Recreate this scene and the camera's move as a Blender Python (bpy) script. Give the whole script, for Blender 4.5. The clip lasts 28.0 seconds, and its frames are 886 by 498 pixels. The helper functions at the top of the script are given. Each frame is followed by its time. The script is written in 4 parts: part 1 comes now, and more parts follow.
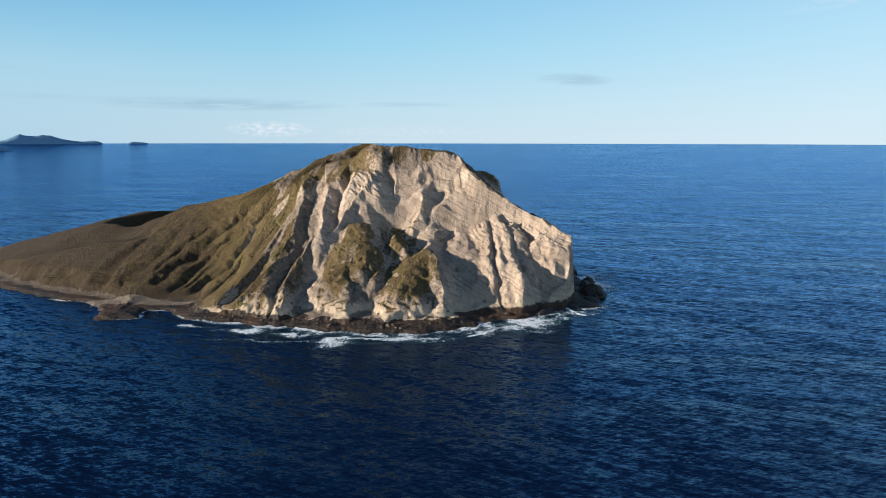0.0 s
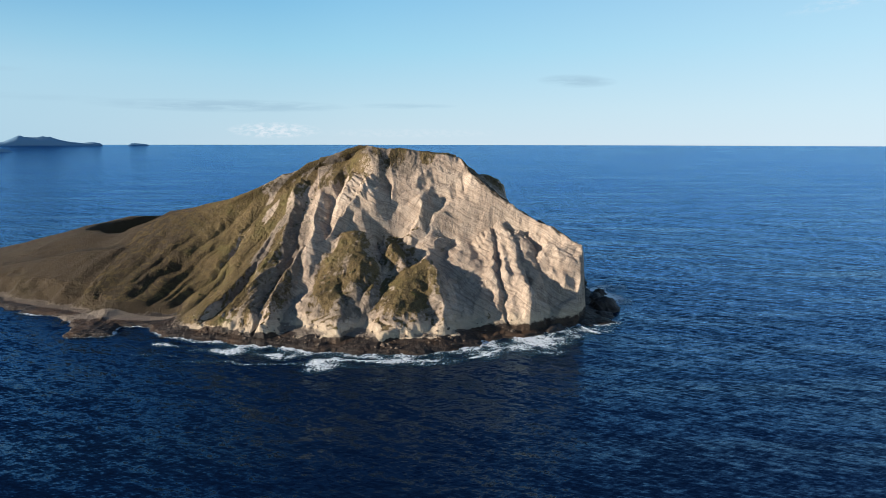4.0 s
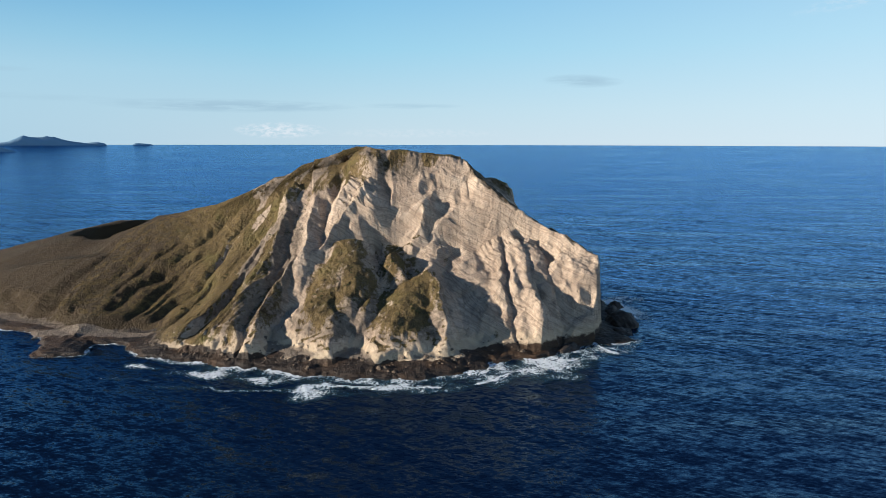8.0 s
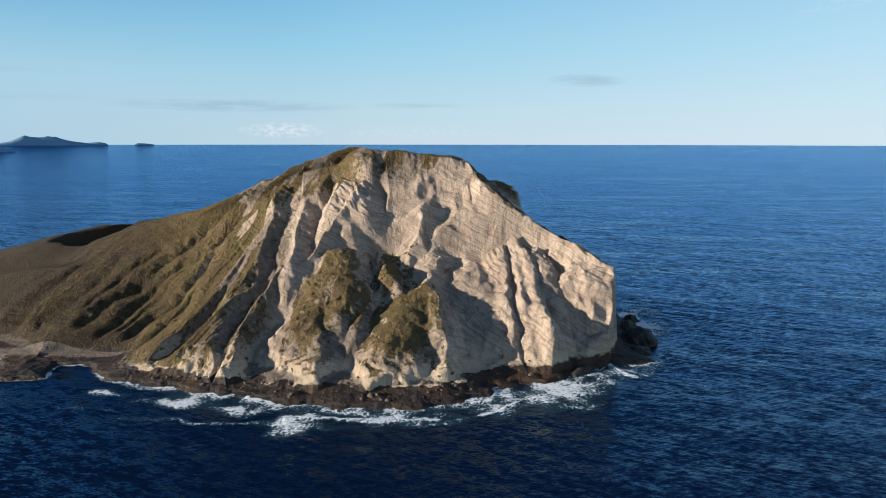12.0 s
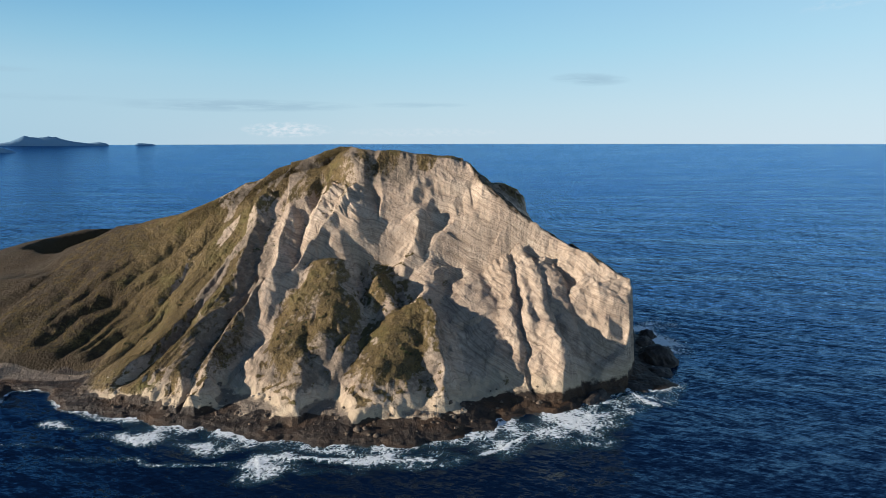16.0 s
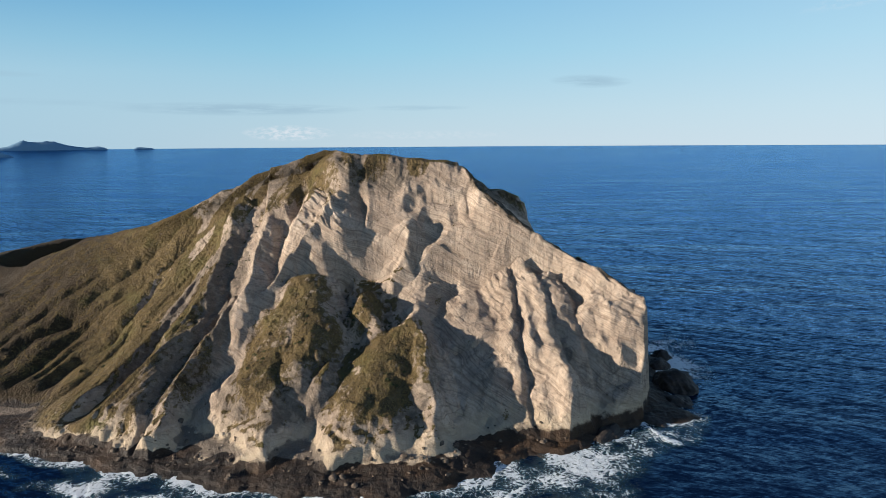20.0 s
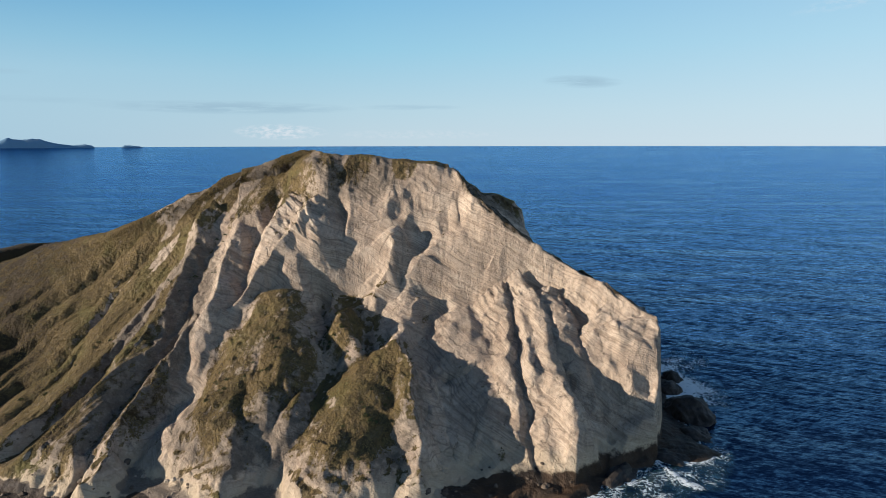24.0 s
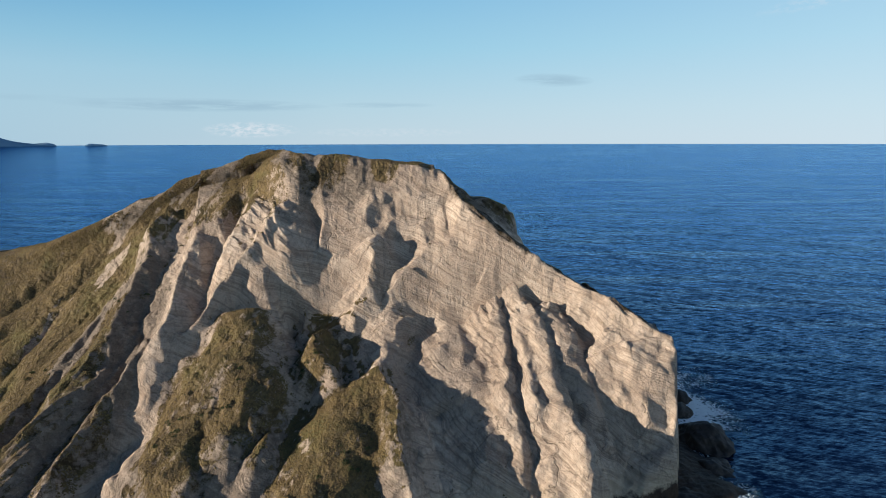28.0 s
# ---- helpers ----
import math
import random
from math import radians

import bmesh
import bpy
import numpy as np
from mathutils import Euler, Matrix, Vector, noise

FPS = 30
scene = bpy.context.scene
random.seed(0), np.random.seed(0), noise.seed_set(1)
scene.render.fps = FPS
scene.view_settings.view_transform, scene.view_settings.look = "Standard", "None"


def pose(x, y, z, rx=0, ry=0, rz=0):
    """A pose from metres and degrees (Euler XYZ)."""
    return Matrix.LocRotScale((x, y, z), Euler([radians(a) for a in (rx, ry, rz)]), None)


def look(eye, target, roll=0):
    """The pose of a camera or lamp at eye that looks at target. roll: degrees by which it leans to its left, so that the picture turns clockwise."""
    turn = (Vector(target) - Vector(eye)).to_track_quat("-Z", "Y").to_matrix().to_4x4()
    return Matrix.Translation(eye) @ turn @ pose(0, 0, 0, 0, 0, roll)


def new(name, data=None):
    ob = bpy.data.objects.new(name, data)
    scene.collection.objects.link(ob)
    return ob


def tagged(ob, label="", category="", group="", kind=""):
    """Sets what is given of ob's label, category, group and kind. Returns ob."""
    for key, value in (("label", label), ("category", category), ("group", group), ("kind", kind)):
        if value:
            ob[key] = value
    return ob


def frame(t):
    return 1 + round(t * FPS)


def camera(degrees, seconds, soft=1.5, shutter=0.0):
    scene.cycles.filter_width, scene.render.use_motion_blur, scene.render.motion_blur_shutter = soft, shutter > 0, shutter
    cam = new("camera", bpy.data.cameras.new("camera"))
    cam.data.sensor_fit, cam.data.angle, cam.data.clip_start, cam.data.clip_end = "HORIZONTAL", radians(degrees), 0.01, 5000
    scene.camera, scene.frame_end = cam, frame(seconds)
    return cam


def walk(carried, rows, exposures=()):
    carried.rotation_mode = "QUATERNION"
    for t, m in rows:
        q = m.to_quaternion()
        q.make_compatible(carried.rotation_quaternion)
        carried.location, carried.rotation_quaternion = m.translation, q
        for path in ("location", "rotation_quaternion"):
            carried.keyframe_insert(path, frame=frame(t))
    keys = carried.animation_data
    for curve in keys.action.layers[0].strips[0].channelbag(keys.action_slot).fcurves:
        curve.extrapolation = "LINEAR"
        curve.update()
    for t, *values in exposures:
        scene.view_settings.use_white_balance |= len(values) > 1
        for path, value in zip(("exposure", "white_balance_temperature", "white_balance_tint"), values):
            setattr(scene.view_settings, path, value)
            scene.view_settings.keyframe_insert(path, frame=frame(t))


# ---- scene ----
cam = camera(71.24, 28.0, 0.6)
PATH = [
    (0.0, (-4.11, -432.20, 110.05), (-2.453, -333.730, 92.730), 0.080),
    (0.5, (-3.92, -428.14, 110.06), (-2.291, -329.651, 92.799), 0.099),
    (1.0, (-3.73, -424.07, 110.07), (-2.142, -325.579, 92.819), 0.084),
    (1.5, (-3.54, -420.00, 110.08), (-1.977, -321.504, 92.851), 0.079),
    (2.0, (-3.36, -415.92, 110.10), (-1.803, -317.427, 92.879), 0.016),
    (2.5, (-3.18, -411.84, 110.12), (-1.694, -313.339, 92.952), 0.058),
    (3.0, (-3.00, -407.76, 110.14), (-1.507, -309.251, 93.010), 0.043),
    (3.5, (-2.83, -403.67, 110.17), (-1.394, -305.156, 93.074), 0.063),
    (5.5, (-2.26, -387.21, 110.43), (-1.218, -288.694, 93.289), 0.150),
    (6.0, (-2.06, -383.08, 110.51), (-1.133, -284.563, 93.362), 0.147),
    (6.5, (-1.84, -378.94, 110.59), (-1.002, -280.423, 93.472), 0.107),
    (7.0, (-1.60, -374.81, 110.67), (-0.874, -276.285, 93.552), 0.093),
    (7.5, (-1.35, -370.67, 110.75), (-0.748, -272.145, 93.629), 0.083),
    (8.0, (-1.09, -366.53, 110.82), (-0.591, -268.002, 93.715), 0.110),
    (8.5, (-0.81, -362.39, 110.88), (-0.461, -263.860, 93.802), 0.124),
    (9.0, (-0.54, -358.26, 110.93), (-0.286, -259.727, 93.849), 0.097),
    (9.5, (-0.26, -354.13, 110.97), (-0.099, -255.600, 93.870), 0.121),
    (10.0, (0.00, -350.00, 111.00), (0.011, -251.473, 93.897), 0.147),
    (10.5, (0.23, -345.88, 111.02), (0.250, -247.358, 93.872), 0.080),
    (11.0, (0.45, -341.75, 111.03), (0.444, -243.236, 93.874), 0.027),
    (11.5, (0.68, -337.63, 111.03), (0.659, -239.112, 93.862), -0.007),
    (12.0, (0.91, -333.50, 111.02), (0.851, -234.982, 93.856), 0.057),
    (12.5, (1.15, -329.36, 111.00), (1.062, -230.852, 93.817), 0.046),
    (14.5, (2.33, -312.75, 110.80), (2.027, -214.254, 93.532), -0.012),
    (15.0, (2.68, -308.62, 110.78), (2.298, -210.121, 93.508), -0.021),
    (15.5, (3.04, -304.49, 110.77), (2.568, -205.988, 93.522), -0.028),
    (16.0, (3.42, -300.37, 110.76), (2.882, -201.873, 93.501), -0.080),
    (16.5, (3.82, -296.27, 110.76), (3.210, -197.769, 93.513), -0.134),
    (17.0, (4.26, -292.19, 110.76), (3.573, -193.677, 93.565), -0.110),
    (17.5, (4.73, -288.13, 110.77), (3.948, -189.613, 93.608), -0.239),
    (18.0, (5.25, -284.10, 110.77), (4.374, -185.576, 93.651), -0.266),
    (18.5, (5.81, -280.09, 110.78), (4.867, -181.565, 93.717), -0.336),
    (19.0, (6.40, -276.12, 110.79), (5.513, -177.575, 93.829), -0.335),
    (19.5, (7.01, -272.18, 110.80), (6.152, -173.624, 93.880), -0.364),
    (20.0, (7.62, -268.26, 110.81), (6.793, -169.693, 93.947), -0.369),
    (20.5, (8.20, -264.35, 110.82), (7.262, -165.781, 94.000), -0.377),
    (22.5, (9.58, -249.00, 110.83), (8.928, -150.428, 94.000), -0.240),
    (23.0, (9.42, -245.21, 110.83), (9.055, -146.633, 93.995), -0.088),
    (23.5, (9.19, -241.42, 110.83), (9.268, -142.854, 93.948), -0.010),
    (24.0, (8.86, -237.64, 110.84), (9.337, -139.084, 93.903), -0.095),
    (24.5, (8.46, -233.87, 110.85), (9.279, -135.322, 93.867), 0.045),
    (25.0, (7.97, -230.10, 110.87), (8.996, -131.580, 93.769), -0.035),
    (25.5, (7.41, -226.35, 110.89), (8.489, -127.846, 93.685), -0.054),
    (26.0, (6.80, -222.61, 110.92), (8.038, -124.119, 93.639), -0.077),
    (26.5, (6.15, -218.88, 110.95), (7.618, -120.398, 93.627), -0.147),
    (27.0, (5.47, -215.15, 110.98), (7.320, -116.679, 93.672), -0.117),
    (27.5, (4.79, -211.44, 111.01), (7.040, -112.952, 93.811), -0.169),
    (28.0, (4.10, -207.73, 111.05), (8.793, -109.337, 93.796), -0.120),
]
walk(cam, [(t, look(eye, target, roll)) for t, eye, target, roll in PATH], [(0.0, 1.02, 6150, 10), (11.0, 0.95, 6150, 10), (28.0, 0.855, 6150, 10)])
# ---- sky, sun ----
SUN_ELEV, SUN_AZIM = radians(12.0), radians(252.0)
world = bpy.data.worlds.new("sky")
scene.world = world
world.use_nodes = True
wt = world.node_tree
wt.nodes.clear()


def node(tree, kind, **values):
    n = tree.nodes.new(kind)
    for key, value in values.items():
        if key in n.inputs:
            n.inputs[key].default_value = value
    return n


def math_node(tree, op, a, b=None, clamp=False):
    n = tree.nodes.new("ShaderNodeMath")
    n.operation, n.use_clamp = op, clamp
    for slot, v in ((0, a), (1, b)):
        if v is None:
            continue
        if isinstance(v, (int, float)):
            n.inputs[slot].default_value = v
        else:
            tree.links.new(v, n.inputs[slot])
    return n.outputs[0]


def mix_colour(tree, fac, a, b, blend="MIX"):
    n = tree.nodes.new("ShaderNodeMix")
    n.data_type, n.blend_type = "RGBA", blend
    for slot, v in ((0, fac), (6, a), (7, b)):
        if isinstance(v, (int, float)):
            n.inputs[slot].default_value = v
        elif isinstance(v, tuple):
            n.inputs[slot].default_value = (*v, 1.0) if len(v) == 3 else v
        else:
            tree.links.new(v, n.inputs[slot])
    return n.outputs[2]


def ramp(tree, value, stops):
    n = tree.nodes.new("ShaderNodeValToRGB")
    el = n.color_ramp.elements
    while len(el) < len(stops):
        el.new(0.5)
    for e, (p, c) in zip(el, stops):
        e.position = p
        e.color = (c, c, c, 1) if isinstance(c, (int, float)) else (*c, 1)
    tree.links.new(value, n.inputs[0])
    return n.outputs[0]


def noise_tex(tree, vector, scale, detail=4.0, rough=0.55, distort=0.0):
    n = node(tree, "ShaderNodeTexNoise", Scale=scale, Detail=detail, Roughness=rough, Distortion=distort)
    tree.links.new(vector, n.inputs["Vector"])
    return n.outputs["Fac"]


sky = wt.nodes.new("ShaderNodeTexSky")
sky.sky_type, sky.sun_disc = "NISHITA", False
sky.sun_elevation, sky.sun_rotation = SUN_ELEV, SUN_AZIM
sky.altitude, sky.air_density, sky.dust_density, sky.ozone_density = 0, 1.0, 0.3, 1.5
coord = wt.nodes.new("ShaderNodeTexCoord").outputs["Generated"]
sep = wt.nodes.new("ShaderNodeSeparateXYZ")
wt.links.new(coord, sep.inputs[0])
azim = math_node(wt, "ARCTAN2", sep.outputs[0], sep.outputs[1])
elev = math_node(wt, "ARCSINE", sep.outputs[2])


def streak(az, el, half_az, half_el, strength, lean=0.0):
    """A thin band of cloud round one direction of the sky, ragged by noise."""
    u = math_node(wt, "DIVIDE", math_node(wt, "SUBTRACT", azim, radians(az)), radians(half_az))
    low = math_node(wt, "SUBTRACT", elev, radians(el))
    low = math_node(wt, "SUBTRACT", low, math_node(wt, "MULTIPLY", u, radians(lean)))
    v = math_node(wt, "DIVIDE", low, radians(half_el))
    d = math_node(wt, "ADD", math_node(wt, "MULTIPLY", u, u), math_node(wt, "MULTIPLY", v, v))
    body = math_node(wt, "SUBTRACT", 1.0, d, True)
    return math_node(wt, "MULTIPLY", body, strength)


comb = wt.nodes.new("ShaderNodeCombineXYZ")
wt.links.new(math_node(wt, "MULTIPLY", azim, 14.0), comb.inputs[0])
wt.links.new(math_node(wt, "MULTIPLY", elev, 130.0), comb.inputs[1])
rag = ramp(wt, noise_tex(wt, comb.outputs[0], 1.3, 5.0, 0.6), [(0.30, 0.0), (0.54, 1.0)])
grey = streak(-18.2, 3.0, 11.0, 0.6, 1.0)
for args in ((-2.6, 3.15, 5.0, 0.28, 0.5), (12.6, 5.25, 3.6, 0.6, 0.9, -0.15), (-37.0, 5.3, 5.0, 0.35, 0.45), (-34.0, 3.3, 9.0, 0.3, 0.3)):
    grey = math_node(wt, "ADD", grey, streak(*args), True)
grey = math_node(wt, "MULTIPLY", grey, rag, True)
white = streak(-14.2, 0.95, 4.2, 0.75, 0.95)
for args in ((-2.0, 0.75, 9.0, 0.45, 0.3), (37.0, 11.2, 9.0, 0.8, 0.35, 1.6)):
    white = math_node(wt, "ADD", white, streak(*args), True)
puff = wt.nodes.new("ShaderNodeCombineXYZ")
wt.links.new(math_node(wt, "MULTIPLY", azim, 95.0), puff.inputs[0])
wt.links.new(math_node(wt, "MULTIPLY", elev, 190.0), puff.inputs[1])
white = math_node(wt, "MULTIPLY", white, ramp(wt, noise_tex(wt, puff.outputs[0], 1.0, 4.0, 0.6), [(0.42, 0.0), (0.62, 1.0)]), True)
haze = ramp(wt, elev, [(0.0, 0.95), (0.25, 0.93), (0.7, 0.85), (1.0, 0.75)])
veil = ramp(wt, elev, [(0.0, (0.57, 0.70, 0.76)), (0.05, (0.50, 0.69, 0.77)), (0.14, (0.33, 0.63, 0.78)), (0.24, (0.20, 0.50, 0.74)), (0.42, (0.062, 0.17, 0.35)), (0.8, (0.028, 0.085, 0.22))])
veil = mix_colour(wt, 1.0, veil, (9.2, 9.2, 9.2), "MULTIPLY")
east = math_node(wt, "MULTIPLY", math_node(wt, "ADD", azim, 0.25), 0.38, True)
veil = mix_colour(wt, math_node(wt, "MULTIPLY", east, ramp(wt, elev, [(0.0, 1.0), (0.2, 0.8), (0.65, 0.0)])), veil, (7.9, 9.0, 9.5))
west_side = math_node(wt, "MULTIPLY", math_node(wt, "SUBTRACT", -0.12, azim), 1.8, True)
veil = mix_colour(wt, math_node(wt, "MULTIPLY", west_side, ramp(wt, elev, [(0.0, 0.9), (0.12, 0.5), (0.25, 0.0)])), veil, (3.7, 5.6, 6.7))
veil = mix_colour(wt, math_node(wt, "MULTIPLY", west_side, ramp(wt, elev, [(0.1, 0.0), (0.2, 1.0)])), veil, (0.66, 0.78, 0.88), "MULTIPLY")
aside = math_node(wt, "ADD", math_node(wt, "MULTIPLY", azim, 0.6), 0.5, True)
veil = mix_colour(wt, ramp(wt, elev, [(0.24, 0.0), (0.36, 1.0)]), veil, mix_colour(wt, 1.0, veil, mix_colour(wt, aside, (0.58, 0.58, 0.60), (1.65, 1.65, 1.60)), "MULTIPLY"))
col = mix_colour(wt, haze, sky.outputs[0], veil)
col = mix_colour(wt, math_node(wt, "MULTIPLY", grey, 0.85), col, (3.4, 4.9, 5.8))
col = mix_colour(wt, white, col, (7.0, 7.4, 7.6))
back = node(wt, "ShaderNodeBackground", Strength=0.057)
wt.links.new(col, back.inputs["Color"])
wt.links.new(back.outputs[0], wt.nodes.new("ShaderNodeOutputWorld").inputs["Surface"])

sun = new("sun", bpy.data.lights.new("sun", "SUN"))
sun.data.energy, sun.data.angle, sun.data.color = 5.0, radians(0.5), (1.0, 0.87, 0.715)
TO_SUN = Vector((math.sin(SUN_AZIM) * math.cos(SUN_ELEV), math.cos(SUN_AZIM) * math.cos(SUN_ELEV), math.sin(SUN_ELEV)))
sun.matrix_basis = look(TO_SUN * 400, (0, 0, 0))


# ---- materials ----
def material(name):
    m = bpy.data.materials.new(name)
    m.use_nodes = True
    t = m.node_tree
    shader = t.nodes["Principled BSDF"]
    shader.inputs["Specular IOR Level"].default_value = 0.25
    place = t.nodes.new("ShaderNodeNewGeometry").outputs["Position"]
    return m, t, shader, place


def bump(t, shader, height, strength, distance):
    b = node(t, "ShaderNodeBump", Strength=strength, Distance=distance)
    t.links.new(height, b.inputs["Height"])
    t.links.new(b.outputs[0], shader.inputs["Normal"])


def attribute(t, name):
    n = t.nodes.new("ShaderNodeAttribute")
    n.attribute_name = name
    return n.outputs["Fac"]


def stretched(t, place, sx, sy, sz, rx=0.0, ry=0.0, rz=0.0):
    n = t.nodes.new("ShaderNodeMapping")
    n.inputs["Scale"].default_value = (sx, sy, sz)
    n.inputs["Rotation"].default_value = (radians(rx), radians(ry), radians(rz))
    t.links.new(place, n.inputs["Vector"])
    return n.outputs[0]


def land_material():
    """Weathered tuff, dry grass where the mask says, wet dark shelf by the sea."""
    m, t, sh, place = material("tuff_and_grass")
    big = noise_tex(t, place, 0.045, 5, 0.6)
    mid = noise_tex(t, place, 0.35, 6, 0.65)
    fine = noise_tex(t, place, 1.9, 5, 0.65)
    # beds that dip to the east, bent by slow folds
    sep = t.nodes.new("ShaderNodeSeparateXYZ")
    t.links.new(place, sep.inputs[0])
    fold = math_node(t, "MULTIPLY", math_node(t, "SUBTRACT", noise_tex(t, place, 0.04, 2, 0.5), 0.5), 9.0)
    dip = math_node(t, "ADD", math_node(t, "ADD", sep.outputs[2], math_node(t, "MULTIPLY", sep.outputs[0], 0.5)), fold)
    join = t.nodes.new("ShaderNodeCombineXYZ")
    t.links.new(math_node(t, "MULTIPLY", sep.outputs[0], 0.045), join.inputs[0])
    t.links.new(math_node(t, "MULTIPLY", sep.outputs[1], 0.045), join.inputs[1])
    t.links.new(math_node(t, "MULTIPLY", dip, 0.42), join.inputs[2])
    beds = noise_tex(t, join.outputs[0], 1.0, 6, 0.68, 0.2)
    runs = noise_tex(t, stretched(t, place, 0.5, 0.3, 0.06), 1.0, 5, 0.65, 0.5)
    cell = node(t, "ShaderNodeTexVoronoi", Scale=0.05)
    cell.feature = "DISTANCE_TO_EDGE"
    bent = t.nodes.new("ShaderNodeTexNoise")
    bent.inputs["Scale"].default_value, bent.inputs["Detail"].default_value = 0.16, 5.0
    t.links.new(place, bent.inputs["Vector"])
    shift = t.nodes.new("ShaderNodeVectorMath")
    shift.operation = "MULTIPLY_ADD"
    t.links.new(bent.outputs["Color"], shift.inputs[0])
    shift.inputs[1].default_value = (11.0, 11.0, 11.0)
    t.links.new(place, shift.inputs[2])
    t.links.new(shift.outputs[0], cell.inputs["Vector"])
    crack = math_node(t, "MULTIPLY", ramp(t, cell.outputs["Distance"], [(0.003, 1.0), (0.014, 0.0)]), ramp(t, noise_tex(t, place, 0.03, 3, 0.5), [(0.50, 0.0), (0.58, 1.0)]))
    rock = mix_colour(t, ramp(t, big, [(0.32, 0.0), (0.68, 1.0)]), (0.315, 0.238, 0.175), (0.505, 0.402, 0.304))
    rock = mix_colour(t, ramp(t, beds, [(0.40, 0.6), (0.50, 0.0)]), rock, (0.205, 0.145, 0.10))
    thin = t.nodes.new("ShaderNodeCombineXYZ")
    t.links.new(math_node(t, "MULTIPLY", sep.outputs[0], 0.02), thin.inputs[0])
    t.links.new(math_node(t, "MULTIPLY", sep.outputs[1], 0.02), thin.inputs[1])
    t.links.new(math_node(t, "MULTIPLY", dip, 1.5), thin.inputs[2])
    lines = noise_tex(t, thin.outputs[0], 1.0, 3, 0.6, 0.15)
    rock = mix_colour(t, ramp(t, lines, [(0.38, 0.5), (0.48, 0.0)]), rock, (0.17, 0.122, 0.088))
    rock = mix_colour(t, ramp(t, runs, [(0.32, 0.75), (0.49, 0.0)]), rock, (0.19, 0.15, 0.115))
    rock = mix_colour(t, ramp(t, mid, [(0.28, 0.55), (0.46, 0.0)]), rock, (0.17, 0.135, 0.10))
    rock = mix_colour(t, ramp(t, fine, [(0.53, 0.0), (0.74, 0.35)]), rock, (0.54, 0.465, 0.38))
    rock = mix_colour(t, ramp(t, fine, [(0.28, 0.35), (0.43, 0.0)]), rock, (0.15, 0.118, 0.088))
    grit = noise_tex(t, place, 0.85, 5, 0.7, 0.4)
    rock = mix_colour(t, ramp(t, grit, [(0.33, 0.35), (0.47, 0.0)]), rock, (0.16, 0.12, 0.088))
    rock = mix_colour(t, ramp(t, grit, [(0.54, 0.0), (0.68, 0.3)]), rock, (0.53, 0.44, 0.345))
    rock = mix_colour(t, math_node(t, "MULTIPLY", crack, 0.25), rock, (0.09, 0.065, 0.045))
    foot = ramp(t, math_node(t, "ADD", math_node(t, "MULTIPLY", sep.outputs[2], 0.05), math_node(t, "MULTIPLY", math_node(t, "SUBTRACT", mid, 0.5), 0.5)), [(0.30, 0.6), (0.62, 0.0)])
    eastward = ramp(t, math_node(t, "MULTIPLY", math_node(t, "ADD", sep.outputs[0], 200.0), 0.01), [(0.35, 0.0), (0.6, 1.0)])
    rock = mix_colour(t, math_node(t, "MULTIPLY", foot, eastward), rock, (0.47, 0.375, 0.25))
    rock = mix_colour(t, eastward, (0.13, 0.10, 0.075), rock)
    # grey-brown soil and lichen that lie on the older rock
    old = math_node(t, "ADD", attribute(t, "crust"), math_node(t, "MULTIPLY", math_node(t, "SUBTRACT", mid, 0.5), 1.6))
    old = math_node(t, "ADD", old, math_node(t, "MULTIPLY", math_node(t, "SUBTRACT", beds, 0.5), 1.2))
    rock = mix_colour(t, ramp(t, old, [(0.3, 0.0), (0.75, 0.85)]), rock, mix_colour(t, ramp(t, fine, [(0.3, 0.0), (0.7, 1.0)]), (0.075, 0.058, 0.042), (0.158, 0.127, 0.096)))
    tuft = node(t, "ShaderNodeTexVoronoi", Scale=0.85, Randomness=1.0)
    t.links.new(stretched(t, place, 1.0, 0.7, 0.8), tuft.inputs["Vector"])
    dry = mix_colour(t, ramp(t, mid, [(0.35, 0.0), (0.65, 1.0)]), (0.102, 0.069, 0.026), (0.190, 0.134, 0.053))
    dry = mix_colour(t, ramp(t, tuft.outputs["Distance"], [(0.3, 0.0), (0.75, 0.55)]), dry, (0.05, 0.035, 0.018))
    dry = mix_colour(t, ramp(t, fine, [(0.35, 0.0), (0.7, 0.45)]), dry, (0.062, 0.042, 0.02))
    fall = t.nodes.new("ShaderNodeMapping")
    fall.vector_type = "TEXTURE"
    fall.inputs["Scale"].default_value = (1.5, 14.0, 6.0)
    fall.inputs["Rotation"].default_value = (0.0, 0.0, radians(-25))
    t.links.new(place, fall.inputs["Vector"])
    combed = noise_tex(t, fall.outputs[0], 1.0, 5, 0.65, 0.3)
    dry = mix_colour(t, ramp(t, combed, [(0.34, 0.45), (0.5, 0.0)]), dry, (0.045, 0.031, 0.02))
    dry = mix_colour(t, ramp(t, combed, [(0.52, 0.0), (0.7, 0.4)]), dry, (0.215, 0.165, 0.10))
    green = noise_tex(t, place, 0.05, 4, 0.6)
    dry = mix_colour(t, ramp(t, green, [(0.49, 0.0), (0.66, 0.6)]), dry, (0.090, 0.086, 0.022))
    dry = mix_colour(t, ramp(t, old, [(0.62, 0.0), (1.0, 0.9)]), dry, (0.031, 0.020, 0.009))
    edge = math_node(t, "ADD", attribute(t, "grass"), math_node(t, "MULTIPLY", math_node(t, "ADD", math_node(t, "SUBTRACT", mid, 0.5), math_node(t, "MULTIPLY", math_node(t, "SUBTRACT", combed, 0.5), 0.8)), 1.7))
